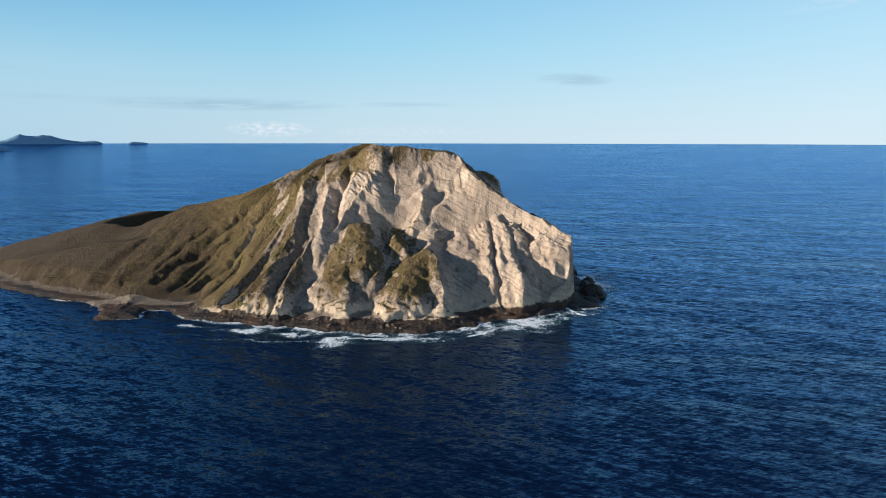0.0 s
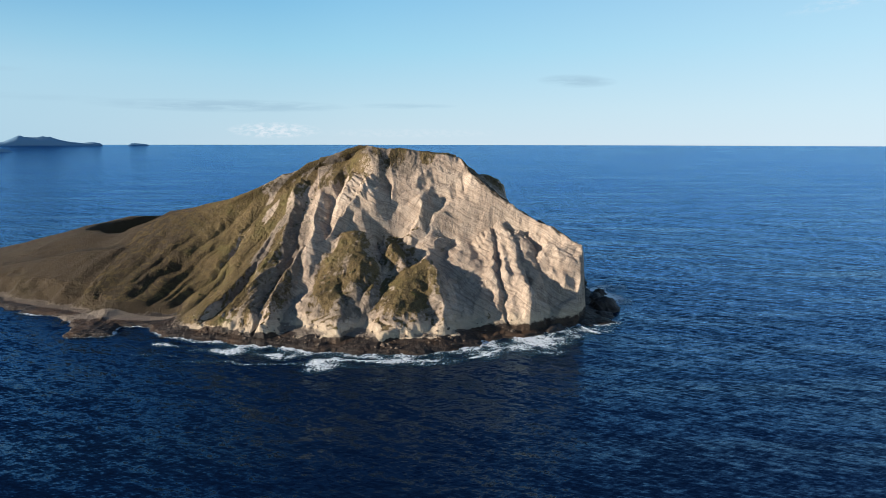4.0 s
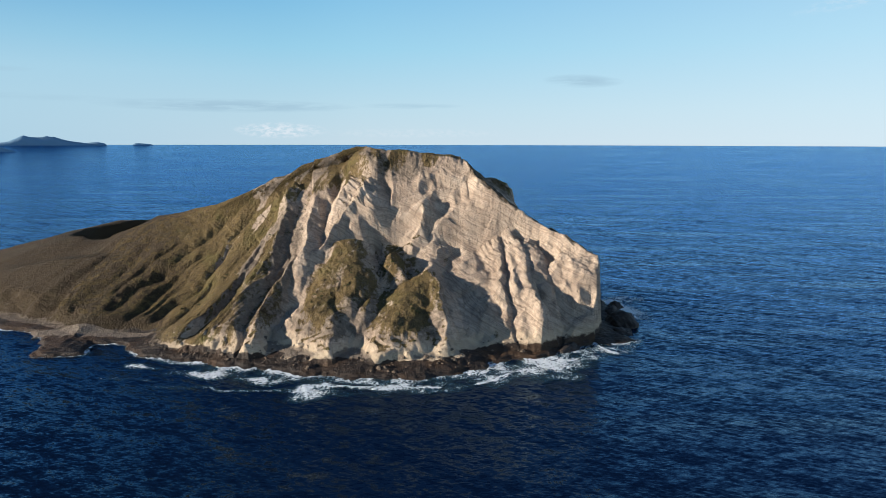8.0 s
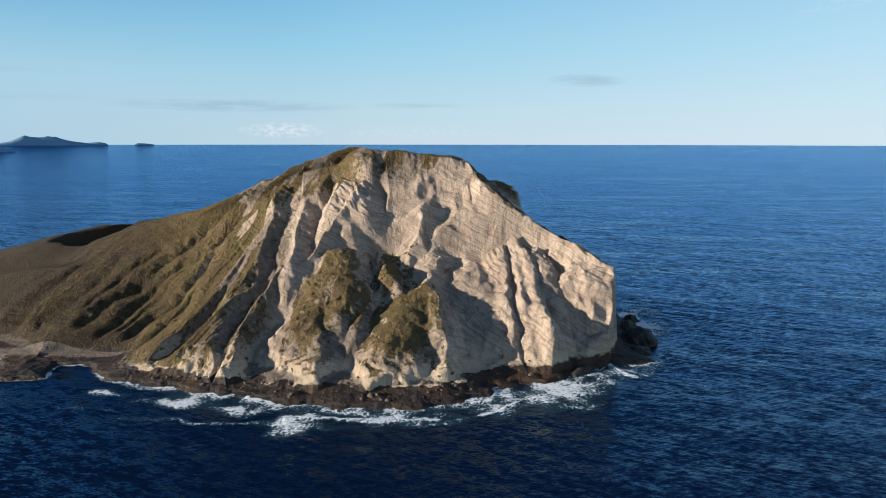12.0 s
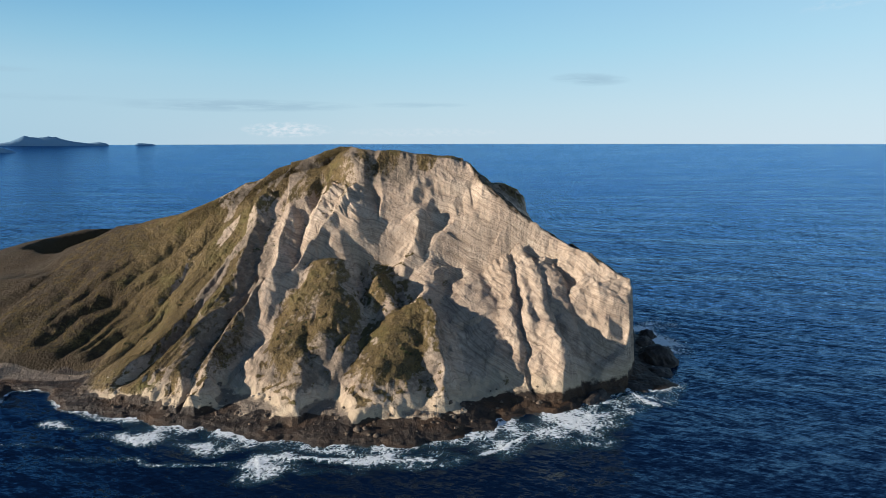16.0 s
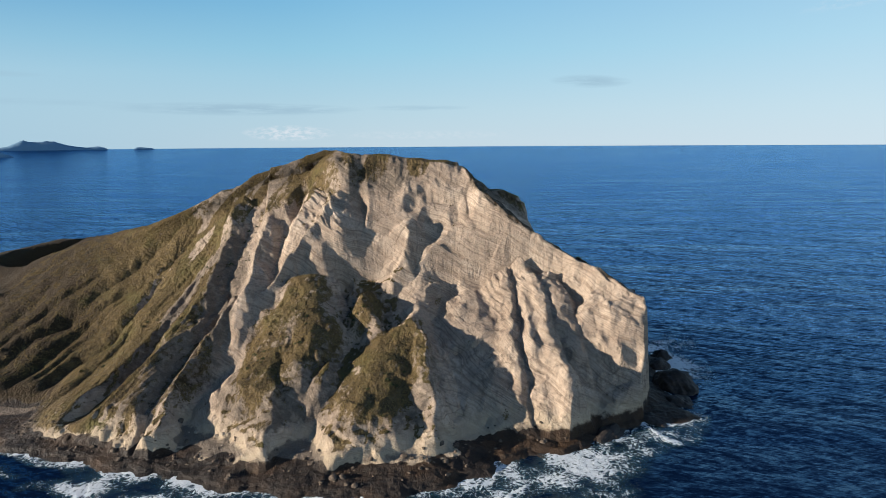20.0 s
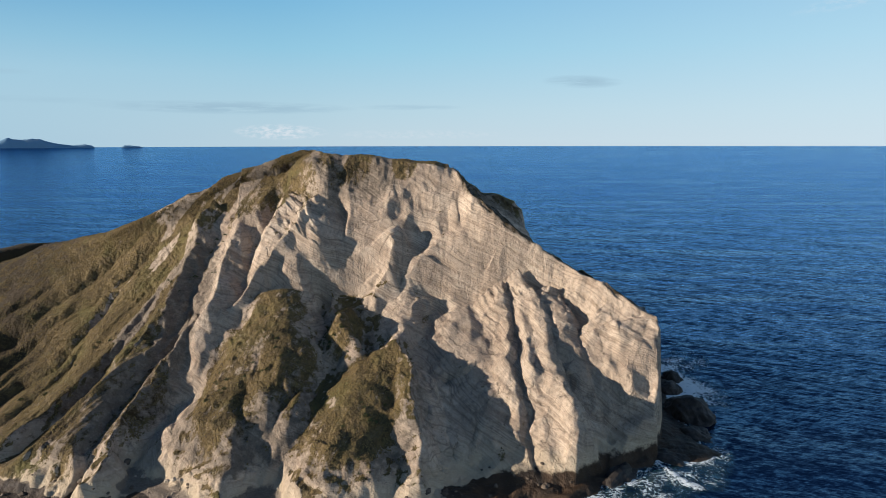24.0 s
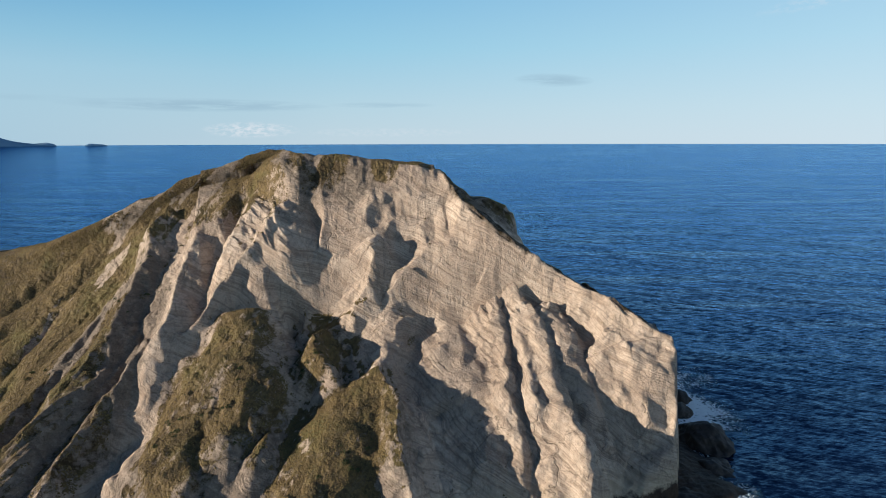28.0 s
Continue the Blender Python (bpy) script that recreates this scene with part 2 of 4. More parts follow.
    edge = math_node(t, "ADD", edge, math_node(t, "MULTIPLY", math_node(t, "SUBTRACT", fine, 0.5), 1.1))
    cover = ramp(t, edge, [(0.34, 0.0), (0.62, 1.0)])
    colour = mix_colour(t, cover, rock, dry)
    strand = math_node(t, "ADD", attribute(t, "sand"), math_node(t, "MULTIPLY", math_node(t, "SUBTRACT", mid, 0.5), 1.4))
    colour = mix_colour(t, ramp(t, strand, [(0.4, 0.0), (0.7, 0.9)]), colour, mix_colour(t, ramp(t, fine, [(0.3, 0.0), (0.7, 1.0)]), (0.095, 0.075, 0.058), (0.21, 0.172, 0.135)))
    layers = noise_tex(t, stretched(t, place, 0.12, 0.45, 0.3), 1.0, 5, 0.65)
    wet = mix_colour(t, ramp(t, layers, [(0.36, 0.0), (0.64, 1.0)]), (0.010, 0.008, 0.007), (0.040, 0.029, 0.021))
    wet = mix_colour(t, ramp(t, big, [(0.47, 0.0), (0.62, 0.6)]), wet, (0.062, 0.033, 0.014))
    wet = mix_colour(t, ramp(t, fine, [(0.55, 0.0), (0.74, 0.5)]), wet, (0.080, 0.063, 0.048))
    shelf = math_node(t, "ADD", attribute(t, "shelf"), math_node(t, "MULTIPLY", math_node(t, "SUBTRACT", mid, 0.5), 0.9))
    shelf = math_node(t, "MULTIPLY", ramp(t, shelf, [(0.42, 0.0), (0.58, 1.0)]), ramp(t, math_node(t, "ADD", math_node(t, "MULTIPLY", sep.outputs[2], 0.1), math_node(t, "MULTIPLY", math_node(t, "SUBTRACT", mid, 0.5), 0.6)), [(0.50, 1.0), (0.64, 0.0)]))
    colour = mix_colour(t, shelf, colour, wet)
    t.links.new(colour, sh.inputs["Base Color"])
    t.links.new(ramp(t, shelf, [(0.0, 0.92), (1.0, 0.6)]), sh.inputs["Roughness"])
    relief = math_node(t, "ADD", math_node(t, "MULTIPLY", mid, 0.6), math_node(t, "ADD", math_node(t, "MULTIPLY", grit, 0.16), math_node(t, "MULTIPLY", fine, 0.3)))
    relief = math_node(t, "ADD", relief, math_node(t, "MULTIPLY", math_node(t, "ADD", beds, math_node(t, "ADD", math_node(t, "MULTIPLY", runs, 0.6), math_node(t, "MULTIPLY", lines, 0.3))), 0.55))
    relief = math_node(t, "SUBTRACT", relief, math_node(t, "MULTIPLY", crack, 0.25))
    relief = math_node(t, "SUBTRACT", relief, math_node(t, "MULTIPLY", math_node(t, "MULTIPLY", tuft.outputs["Distance"], cover), 0.3))
    bump(t, sh, relief, 1.0, 1.5)
    return m


def sea_material():
    """Deep water: a dark blue body under a wind-roughened surface that mirrors the sky, the mirror itself tinted blue.
    """
    m, t, sh, place = material("sea_water")
    gust = noise_tex(t, stretched(t, place, 0.0016, 0.007, 0.1), 1.0, 4, 0.6)
    deep = mix_colour(t, gust, (0.0016, 0.0050, 0.0145), (0.0022, 0.0078, 0.023))
    body = t.nodes.new("ShaderNodeBsdfDiffuse")
    t.links.new(deep, body.inputs["Color"])
    facing = None
    # crests of the wind sea, of a second sea that crosses it, ripples and a long swell
    for length, width, turn, detail, amount in ((7.5, 2.3, -24, 5, 0.46), (6, 1.9, 22, 4, 0.32), (3.2, 1.0, -8, 4, 0.34), (1.5, 0.6, -8, 3, 0.36), (50, 10, -26, 3, 0.26)):
        n = node(t, "ShaderNodeTexNoise", Scale=1.0, Detail=detail, Roughness=0.55, Distortion=0.25)
        turned = t.nodes.new("ShaderNodeMapping")
        turned.vector_type = "TEXTURE"
        turned.inputs["Scale"].default_value = (length, width, 10.0)
        turned.inputs["Rotation"].default_value = (0.0, 0.0, radians(turn))
        t.links.new(place, turned.inputs["Vector"])
        t.links.new(turned.outputs[0], n.inputs["Vector"])
        v = t.nodes.new("ShaderNodeVectorMath")
        v.operation = "MULTIPLY_ADD"
        t.links.new(n.outputs["Color"], v.inputs[0])
        v.inputs[1].default_value = (0.7 * amount, 1.5 * amount, 0.0)
        v.inputs[2].default_value = (-0.35 * amount, -0.75 * amount, 0.0)
        if facing is None:
            facing = v.outputs[0]
        else:
            add = t.nodes.new("ShaderNodeVectorMath")
            t.links.new(facing, add.inputs[0])
            t.links.new(v.outputs[0], add.inputs[1])
            facing = add.outputs[0]
    up = t.nodes.new("ShaderNodeVectorMath")
    up.inputs[1].default_value = (0.0, 0.0, 1.0)
    t.links.new(facing, up.inputs[0])
    unit = t.nodes.new("ShaderNodeVectorMath")
    unit.operation = "NORMALIZE"
    t.links.new(up.outputs[0], unit.inputs[0])
    gloss = node(t, "ShaderNodeBsdfGlossy", Roughness=0.11)
    slick = ramp(t, noise_tex(t, stretched(t, place, 0.0035, 0.03, 0.1), 1.0, 5, 0.62, 0.6), [(0.44, 0.0), (0.66, 1.0)])
    # Blue put into the gloss colour stands in for reflected higher sky.
    t.links.new(mix_colour(t, slick, (0.29, 0.55, 0.92), (0.45, 0.71, 1.0)), gloss.inputs["Color"])
    t.links.new(unit.outputs[0], gloss.inputs["Normal"])
    fresnel = node(t, "ShaderNodeFresnel", IOR=1.33)
    t.links.new(unit.outputs[0], fresnel.inputs["Normal"])
    mix = t.nodes.new("ShaderNodeMixShader")
    t.links.new(fresnel.outputs[0], mix.inputs[0])
    t.links.new(body.outputs[0], mix.inputs[1])
    t.links.new(gloss.outputs[0], mix.inputs[2])
    t.nodes.remove(sh)
    out = next(n for n in t.nodes if n.type == "OUTPUT_MATERIAL")
    t.links.new(mix.outputs[0], out.inputs["Surface"])
    return m


def plain_material(name, a, b, scale, rough=0.9, depth=0.3):
    m, t, sh, place = material(name)
    n = noise_tex(t, place, scale, 5, 0.65)
    t.links.new(mix_colour(t, ramp(t, n, [(0.3, 0.0), (0.7, 1.0)]), a, b), sh.inputs["Base Color"])
    sh.inputs["Roughness"].default_value = rough
    bump(t, sh, n, 0.8, depth)
    return m


LAND = land_material()
SEA = sea_material()
BASALT = plain_material("wet_black_rock", (0.012, 0.010, 0.009), (0.05, 0.042, 0.036), 0.5, 0.6, 1.0)
BOULDER = plain_material("shore_boulder", (0.05, 0.038, 0.028), (0.17, 0.13, 0.095), 0.8, 0.9, 0.3)
PALE = plain_material("fallen_tuff", (0.27, 0.21, 0.15), (0.46, 0.39, 0.30), 0.8, 0.9, 0.3)
TUFT = plain_material("dry_grass_tuft", (0.090, 0.062, 0.023), (0.185, 0.134, 0.053), 0.35, 0.95, 0.1)
LEAF = plain_material("shrub_leaf", (0.022, 0.030, 0.010), (0.065, 0.075, 0.022), 1.2, 0.8, 0.1)
# The air's blue haze is put into the far land's base colour.
DISTANT = plain_material("hazy_far_land", (0.12, 0.225, 0.33), (0.135, 0.24, 0.35), 0.02, 1.0, 0.0)


# ---- lattice noise on arrays ----
def lattice(ix, iy, seed):
    h = (ix.astype(np.int64) * 374761393 + iy.astype(np.int64) * 668265263 + seed * 974634777) & 0x7FFFFFFF
    h = ((h ^ (h >> 13)) * 1274126177) & 0x7FFFFFFF
    h = ((h ^ (h >> 16)) * 1911520717) & 0x7FFFFFFF
    return (h & 0xFFFF) / 65535.0


def value_noise(x, y, seed=0):
    ix, iy = np.floor(x), np.floor(y)
    fx, fy = x - ix, y - iy
    fx, fy = fx * fx * fx * (fx * (fx * 6 - 15) + 10), fy * fy * fy * (fy * (fy * 6 - 15) + 10)
    a, b = lattice(ix, iy, seed), lattice(ix + 1, iy, seed)
    c, d = lattice(ix, iy + 1, seed), lattice(ix + 1, iy + 1, seed)
    return (a * (1 - fx) + b * fx) * (1 - fy) + (c * (1 - fx) + d * fx) * fy - 0.5


def fbm(x, y, octaves=4, seed=0, gain=0.5):
    total, amp = 0.0, 1.0
    for k in range(octaves):
        total = total + amp * value_noise(x, y, seed + k)
        x, y, amp = x * 2.03 + 17.1, y * 2.03 - 9.7, amp * gain
    return total


def ridged(x, y, octaves=3, seed=0):
    total, amp = 0.0, 1.0
    for k in range(octaves):
        total = total + amp * (0.5 - np.abs(value_noise(x, y, seed + k)) * 2)
        x, y, amp = x * 2.1 + 3.3, y * 2.1 + 8.1, amp * 0.5
    return total


def smooth_step(a, b, v):
    t = np.clip((v - a) / (b - a), 0, 1)
    return t * t * (3 - 2 * t)


# ---- the relief of the island ----
def axis(*runs):
    out = [np.arange(a, b, step) for a, b, step in runs]
    return np.concatenate(out)


XS = axis((-470, -235, 3.0), (-235, -150, 1.0), (-150, 122, 0.5), (122, 150, 2.0))
YS = axis((-112, 100, 0.47), (100, 140, 1.2), (140, 400, 4.0))
GX, GY = np.meshgrid(XS, YS)


def along(line, x, y):
    """For each place: the height of the nearest point of the line, the distances across and past its ends, and the side (+1: east of a line that runs south)."""
    best, level, side = np.full(x.shape, 1e9), np.zeros(x.shape), np.ones(x.shape)
    across, past = np.zeros(x.shape), np.zeros(x.shape)
    last = len(line) - 2
    for k, ((ax, ay, az), (bx, by, bz)) in enumerate(zip(line, line[1:])):
        dx, dy = bx - ax, by - ay
        size = math.hypot(dx, dy)
        raw = ((x - ax) * dx + (y - ay) * dy) / size ** 2
        t = np.clip(raw, 0, 1)
        d = np.hypot(x - ax - t * dx, y - ay - t * dy)
        turn = (dx * (y - ay) - dy * (x - ax)) / size
        over = np.where(raw > 1, raw - 1, np.where(raw < 0, -raw, 0)) * size
        if 0 < k:
            over = np.where(raw < 0, 0, over)
        if k < last:
            over = np.where(raw > 1, 0, over)
        near = d < best
        best = np.where(near, d, best)
        level = np.where(near, az + t * (bz - az), level)
        side = np.where(near, np.sign(turn), side)
        past = np.where(near, over, past)
        across = np.where(near, np.sqrt(np.maximum(d * d - over * over, 0)), across)
    return level, across, past, side


def soft_max(a, b, k):
    h = np.clip(0.5 + 0.5 * (a - b) / k, 0, 1)
    return b * (1 - h) + a * h + k * h * (1 - h)


def ridge(z, line, east, west, r=2.0, k=2.5, x=None, y=None, end=1.3):
    x, y = (GX, GY) if x is None else (x, y)
    level, across, past, side = along(line, x, y)
    d = np.hypot(np.where(side > 0, east, west) * across, end * past)
    return soft_max(z, level - (np.sqrt(d * d + r * r) - r), k)


def gully(z, line, east, west, r=2.0, k=2.5, reach=14.0):
    level, across, past, side = along(line, GX + 1.5 * fbm(GX / 9, GY / 9, 3, 90), GY)
    d = np.hypot(np.where(side > 0, east, west) * across, 0.8 * past)
    far = np.maximum(0, np.hypot(across, past) - reach)
    return -soft_max(-z, -(level + (np.sqrt(d * d + r * r) - r) + 0.12 * far * far), k)


SHORE = [(-455, 190), (-400, 90), (-345, 40), (-303, 14), (-269, -5), (-248, -13), (-226, -26), (-212, -56), (-192, -57),
         (-197, -38), (-178, -35), (-160, -56), (-137, -61), (-113, -68), (-86, -76), (-66, -83), (-45, -87), (-23, -88),
         (0, -85), (14, -78), (24, -68), (32, -58), (50, -58), (63, -47), (76, -39), (92, -34), (106, -30), (104, -14),
         (103, 10), (112, 40), (112, 110), (80, 190), (0, 260), (-120, 330), (-260, 375), (-400, 340)]


EDGE = [(12, 88, 98.5), (25, 67, 85.5), (42, 46, 72), (60, 24, 61), (76, 6, 53), (90, -10, 44)]


WASH = [([(-143, 74), (-166, 52), (-179, 34), (-193, 16), (-199, -2)], 2.7, 1.0), ([(-150, 46), (-174, 28), (-179, 6), (-185, -15)], 2.5, 0.9),
        ([(-143, 36), (-150, 17), (-164, 3), (-171, -23)], 4.0, 1.1), ([(-123, 2), (-131, -23), (-137, -46)], 4.0, 0.9), ([(-205, 60), (-211, 27), (-216, 7), (-219, -8)], 1.6, 1.2),
        ([(-160, 40), (-168, 20), (-174, -4)], 1.8, 0.6), ([(-183, 50), (-196, 34), (-205, 12)], 1.3, 0.7), ([(-145, 5), (-151, -14), (-156, -34)], 2.6, 0.7),
        ([(-132, 60), (-150, 44), (-161, 31)], 2.2, 0.7), ([(-232, 50), (-240, 26), (-243, 6)], 1.8, 1.2)]


def shore_distance(x, y):
    """Metres inland of the water's edge; negative at sea."""
    best, inside = np.full(x.shape, 1e9), np.zeros(x.shape, bool)
    for (ax, ay), (bx, by) in zip(SHORE, SHORE[1:] + SHORE[:1]):
        dx, dy = bx - ax, by - ay
        t = np.clip(((x - ax) * dx + (y - ay) * dy) / (dx * dx + dy * dy), 0, 1)
        best = np.minimum(best, np.hypot(x - ax - t * dx, y - ay - t * dy))
        cross = (ay > y) != (by > y)
        if ay != by:
            inside ^= cross & (x < ax + (y - ay) / (by - ay) * dx)
    return np.where(inside, best, -best)


def relief():
    wx = GX + 3 * fbm(GX / 19, GY / 19, 3, 40) + 2.4 * fbm(GX / 6, GY / 6, 2, 45)
    wy = GY + 3 * fbm(GX / 19, GY / 19, 3, 50) + 2.4 * fbm(GX / 6, GY / 6, 2, 55)
    inland = shore_distance(GX + 6 * fbm(GX / 11, GY / 11, 4, 60), GY + 6 * fbm(GX / 11, GY / 11, 4, 70))
    far_west = 1 - smooth_step(-178, -150, GX)
    bench = 0.5 + 0.2 * np.minimum(inland, 24) + 0.03 * np.clip(inland - 24, 0, 100)
    beach = 0.5 + 0.09 * np.minimum(inland, 16) + 0.3 * np.clip(inland - 16, 0, 14) + 0.03 * np.clip(inland - 30, 0, 100)
    shelf = np.where(inland > 0, bench * (1 - far_west) + beach * far_west, 0.35 * inland)
    shelf = shelf + (0.5 * ridged(GX / 6, GY / 6, 3, 80) + 0.4 * (1 - smooth_step(4, 13, inland)) * ridged(GX / 3.2, GY / 2.4, 2, 85) - 0.2) * smooth_step(-2, 2, inland) * (1 - smooth_step(18, 26, inland))
    # the main crest, with the nose behind it
    z = ridge(np.full(GX.shape, -90.0), [(-240, 100, 42), (-205, 96, 53), (-182, 92, 59), (-155, 90, 68.5), (-130, 88, 80), (-95, 98, 101.5), (-62, 100, 114), (-33, 94, 108), (15, 89, 102), (36, 93, 87), (50, 96.5, 78)], 0.5, 0.56, 3, 0.5, None, None, 1.6)
    z = z + smooth_step(-178, -150, GX) * (1 - smooth_step(-115, -95, GX)) * 0.16 * np.maximum(0, 33 - GY)
    z = z - 10 * smooth_step(-205, -165, GX) * (1 - smooth_step(-135, -112, GX)) * (1 - smooth_step(42, 84, GY))
    z = soft_max(z - smooth_step(-102, -78, GX) * 0.45 * ((46 - GY) + np.sqrt((46 - GY) ** 2 + 160)), shelf, 2.0)
    # the saddle and the crater to the west
    z = ridge(z, [(-182, 92, 57), (-217, 50, 33), (-226, 0, 13), (-230, -15, 7)], 0.30, 0.26, 18, 12, None, None, 0.4)
    rim = [(-232, 112, 37), (-259, 117, 31.5), (-302, 143, 32.5), (-328, 190, 31), (-315, 240, 33.5), (-262, 258, 33), (-215, 215, 34), (-198, 150, 40)]
    z = ridge(z, rim, 0.36, 0.36, 4, 4, None, None, 0.5)
    z = ridge(z, [(-302, 143, 32), (-331, 79, 13), (-350, 40, 5)], 0.22, 0.22, 6, 5, None, None, 0.3)
    bowl = ((GX + 263) / 60) ** 2 + ((GY - 191) / 66) ** 2
    z = np.where(bowl < 1.3, np.minimum(z, 2 + 36 * bowl ** 4), z)
    # the amphitheatre under the summit
    z = gully(z, [(24, 45, 56), (10, 45, 48.5), (-14, 46, 48), (-30, 46, 45.5), (-47, 38, 44), (-62, 24, 40), (-76, -4, 30), (-81, -34, 20.5), (-86, -64, 9)], 1.25, 1.35, 3, 3, 30)
    face = smooth_step(-26, -14, GX) * (1 - smooth_step(26, 36, GX))
    lid = 51 - 0.3 * np.maximum(0, 45 - wy) + 0.95 * np.maximum(0, wy - 45) + 2.5 * np.maximum(0, wy - 73)
    z = z + face * (np.minimum(z, lid) - z)
    # the eastern face below the slanting edge
    lvl, across, past, side = along(EDGE, wx, wy)
    d = np.hypot(across, past)
    brow = 1.5 + 7.0 * (1 - smooth_step(45, 88, GX))
    body = np.where(side > 0, lvl - 0.40 * np.minimum(d, brow) - 2.6 * np.maximum(0, d - brow), lvl - 2.4 * np.minimum(d, 6) - 0.78 * np.maximum(0, d - 6))
    lee = (GX > 14) & (side > 0) & (GY < 91)
    z = np.where(lee, np.minimum(z, np.maximum(body, shelf)), z)
    z = np.where(lee & (d < brow), np.maximum(body, shelf), z)
    z = ridge(z, [(15, 89, 100), (36, 92, 86), (49, 97, 79.5)], 0.7, 1.2, 2, 1, None, None, 3.5)
    w = smooth_step(6, 26, GX) * (1 - smooth_step(82, 92, GY)) * (side < 0)
    z = z + w * (soft_max(np.minimum(z, body + 3), body, 1.0) - z)
    z = np.minimum(z, np.maximum(shelf, 84 - 5.0 * np.maximum(0, wx - 50.5)) + np.where(GY < 87, 40, 0) + 400 * (1 - smooth_step(50, 70, GY)))
    z = soft_max(z, shelf, 1.0)
    # aprons and towers of the eastern face
    z = ridge(z, [(4, 60, 62), (10, 42, 47.5), (18, 8, 39.5), (29, -13, 30), (29, -38, 17.5), (29, -48, 8)], 0.5, 0.5, 3, 3, wx, wy)
    z = ridge(z, [(34, 22, 52), (36, 3, 42), (36, -24, 29), (37, -40, 18), (38, -47, 8)], 2.0, 0.9, 1.5, 1.5, wx, wy)
    z = ridge(z, [(42, 26, 57), (49, 2, 43.5), (51, -22, 33), (52, -37, 25), (54, -47, 14), (55, -51, 6)], 2.0, 1.2, 3.0, 1.5, wx, wy, 2.5)
    z = ridge(z, [(80, 6, 51), (91, -9, 44.5), (90, -15, 39.5), (88, -25, 22), (86, -32, 8)], 3.0, 0.9, 2, 2, wx, wy, 3.5)
    z = ridge(z, [(75, 8, 48), (76, -15, 37.5), (77, -28, 20), (78, -35, 8)], 0.3, 1.9, 1.5, 2, wx, wy, 3.0)
    z = ridge(z, [(42, 20, 50), (43, 0, 41.5), (44, -24, 30), (45, -40, 18), (46, -49, 8)], 1.5, 1.5, 4, 2, wx, wy, 2.5)
    z = ridge(z, [(53, 15, 50), (57, -4, 39.5), (61, -18, 30)], 1.0, 1.0, 5, 2.5, wx, wy, 1.5)
    z = gully(z, [(63, -8, 36), (66, -20, 23), (68, -36, 7)], 1.7, 2.0, 1.5, 2)
    z = ridge(z, [(x, y, z - 1.0) for x, y, z in EDGE[1:]], 1.2, 2.2, 0.4, 1.0, GX + 1.2 * fbm(GX / 5, GY / 5, 3, 47), GY, 2.0)
    z = ridge(z, [(84, -8, 44), (83, -18, 34), (82, -29, 18), (82, -35, 8)], 0.3, 0.6, 5, 2, wx, wy, 2.5)
    z = np.minimum(z, np.where(((GX + 1.5 * fbm(GX / 6, GY / 6, 3, 46)) > 86) & (GY < 60), np.maximum(shelf, 49 - 11.0 * np.maximum(0, (GX + 1.5 * fbm(GX / 6, GY / 6, 3, 46)) - 92 - 0.1 * np.maximum(0, GY) + 0.5 * np.maximum(0, -12 - GY))), 999))
    # the hollow beside the bright pillar, and the rib that stands out of the face east of it
    hollow = np.clip((GX + 63 - 0.16 * (GY - 29)) / 16, 0, 1) * (1 - smooth_step(-44, -36, wx)) * smooth_step(32, 46, GY) * (1 - smooth_step(68, 88, GY))
    z = z - 22 * hollow
    z = ridge(z, [(-12, 62, 72), (-16.5, 46, 68), (-18, 33, 61.5), (-12, 26, 52.5)], 1.8, 0.9, 3, 3, wx, wy, 2.0)
    # fins that hang down the western face
    fx = wx + 3 * fbm(GX / 26, GY / 26, 3, 230)
    fy = wy + 3 * fbm(GX / 26, GY / 26, 3, 240)
    z = ridge(z, [(-62, 77, 92), (-67, 52, 83), (-69, 36, 75), (-76, 24, 62)], 0.9, 2.4, 1.5, 2, fx, fy)
    z = ridge(z, [(-47, 88, 99), (-52, 79, 89), (-57, 50, 78), (-60, 29, 69), (-67, 17, 58), (-74, 8, 48.5)], 2.6, 2.2, 1.5, 2, fx, fy, 2.0)
    z = gully(z, [(-81, 36, 58), (-81, 28, 52), (-82, 12, 38)], 0.8, 2.0, 2, 2, 5)
    z = ridge(z, [(-84, 66, 86), (-87, 32, 67), (-86, 7, 52.5)], 0.9, 2.2, 1.5, 2, fx, fy)
    z = gully(z, [(-97, 40, 61), (-98, 22, 47), (-97, 4, 36)], 0.8, 2.0, 2, 2, 8)
    z = ridge(z, [(-102, 62, 83), (-105, 50, 75), (-106, 41, 71), (-106, 24, 56), (-104, 10, 46)], 0.95, 2.0, 1.5, 2, fx, fy)
    z = gully(z, [(-117, 36, 52), (-119, 12, 36), (-127, -20, 20)], 0.7, 1.8, 2, 2, 8)
    z = ridge(z, [(-90, 4, 44), (-92, -9, 36), (-97, -22, 26.5), (-100, -41, 20), (-98, -54, 15), (-97, -64, 11)], 1.6, 1.6, 1.0, 1.5, fx, fy)
    z = gully(z, [(-100, 2, 34), (-105, -26, 20), (-107, -50, 11)], 0.8, 1.8, 1.5, 1.5, 7)
    z = ridge(z, [(-106, 14, 47), (-112, -7, 36), (-118, -38, 19), (-115, -57, 9)], 1.8, 0.6, 1.5, 2, fx, fy)
    z = z - 4.5 * smooth_step(-215, -150, GX) * (1 - smooth_step(-122, -104, GX)) * smooth_step(4, 26, z) * (1 - smooth_step(10, 90, GY))
    # slanting ribs of the western slope
    rib = (0.91 * GX - 0.42 * GY) + 3.0 * fbm(GX / 30, GY / 30, 2, 170)
    run = (0.42 * GX + 0.91 * GY)
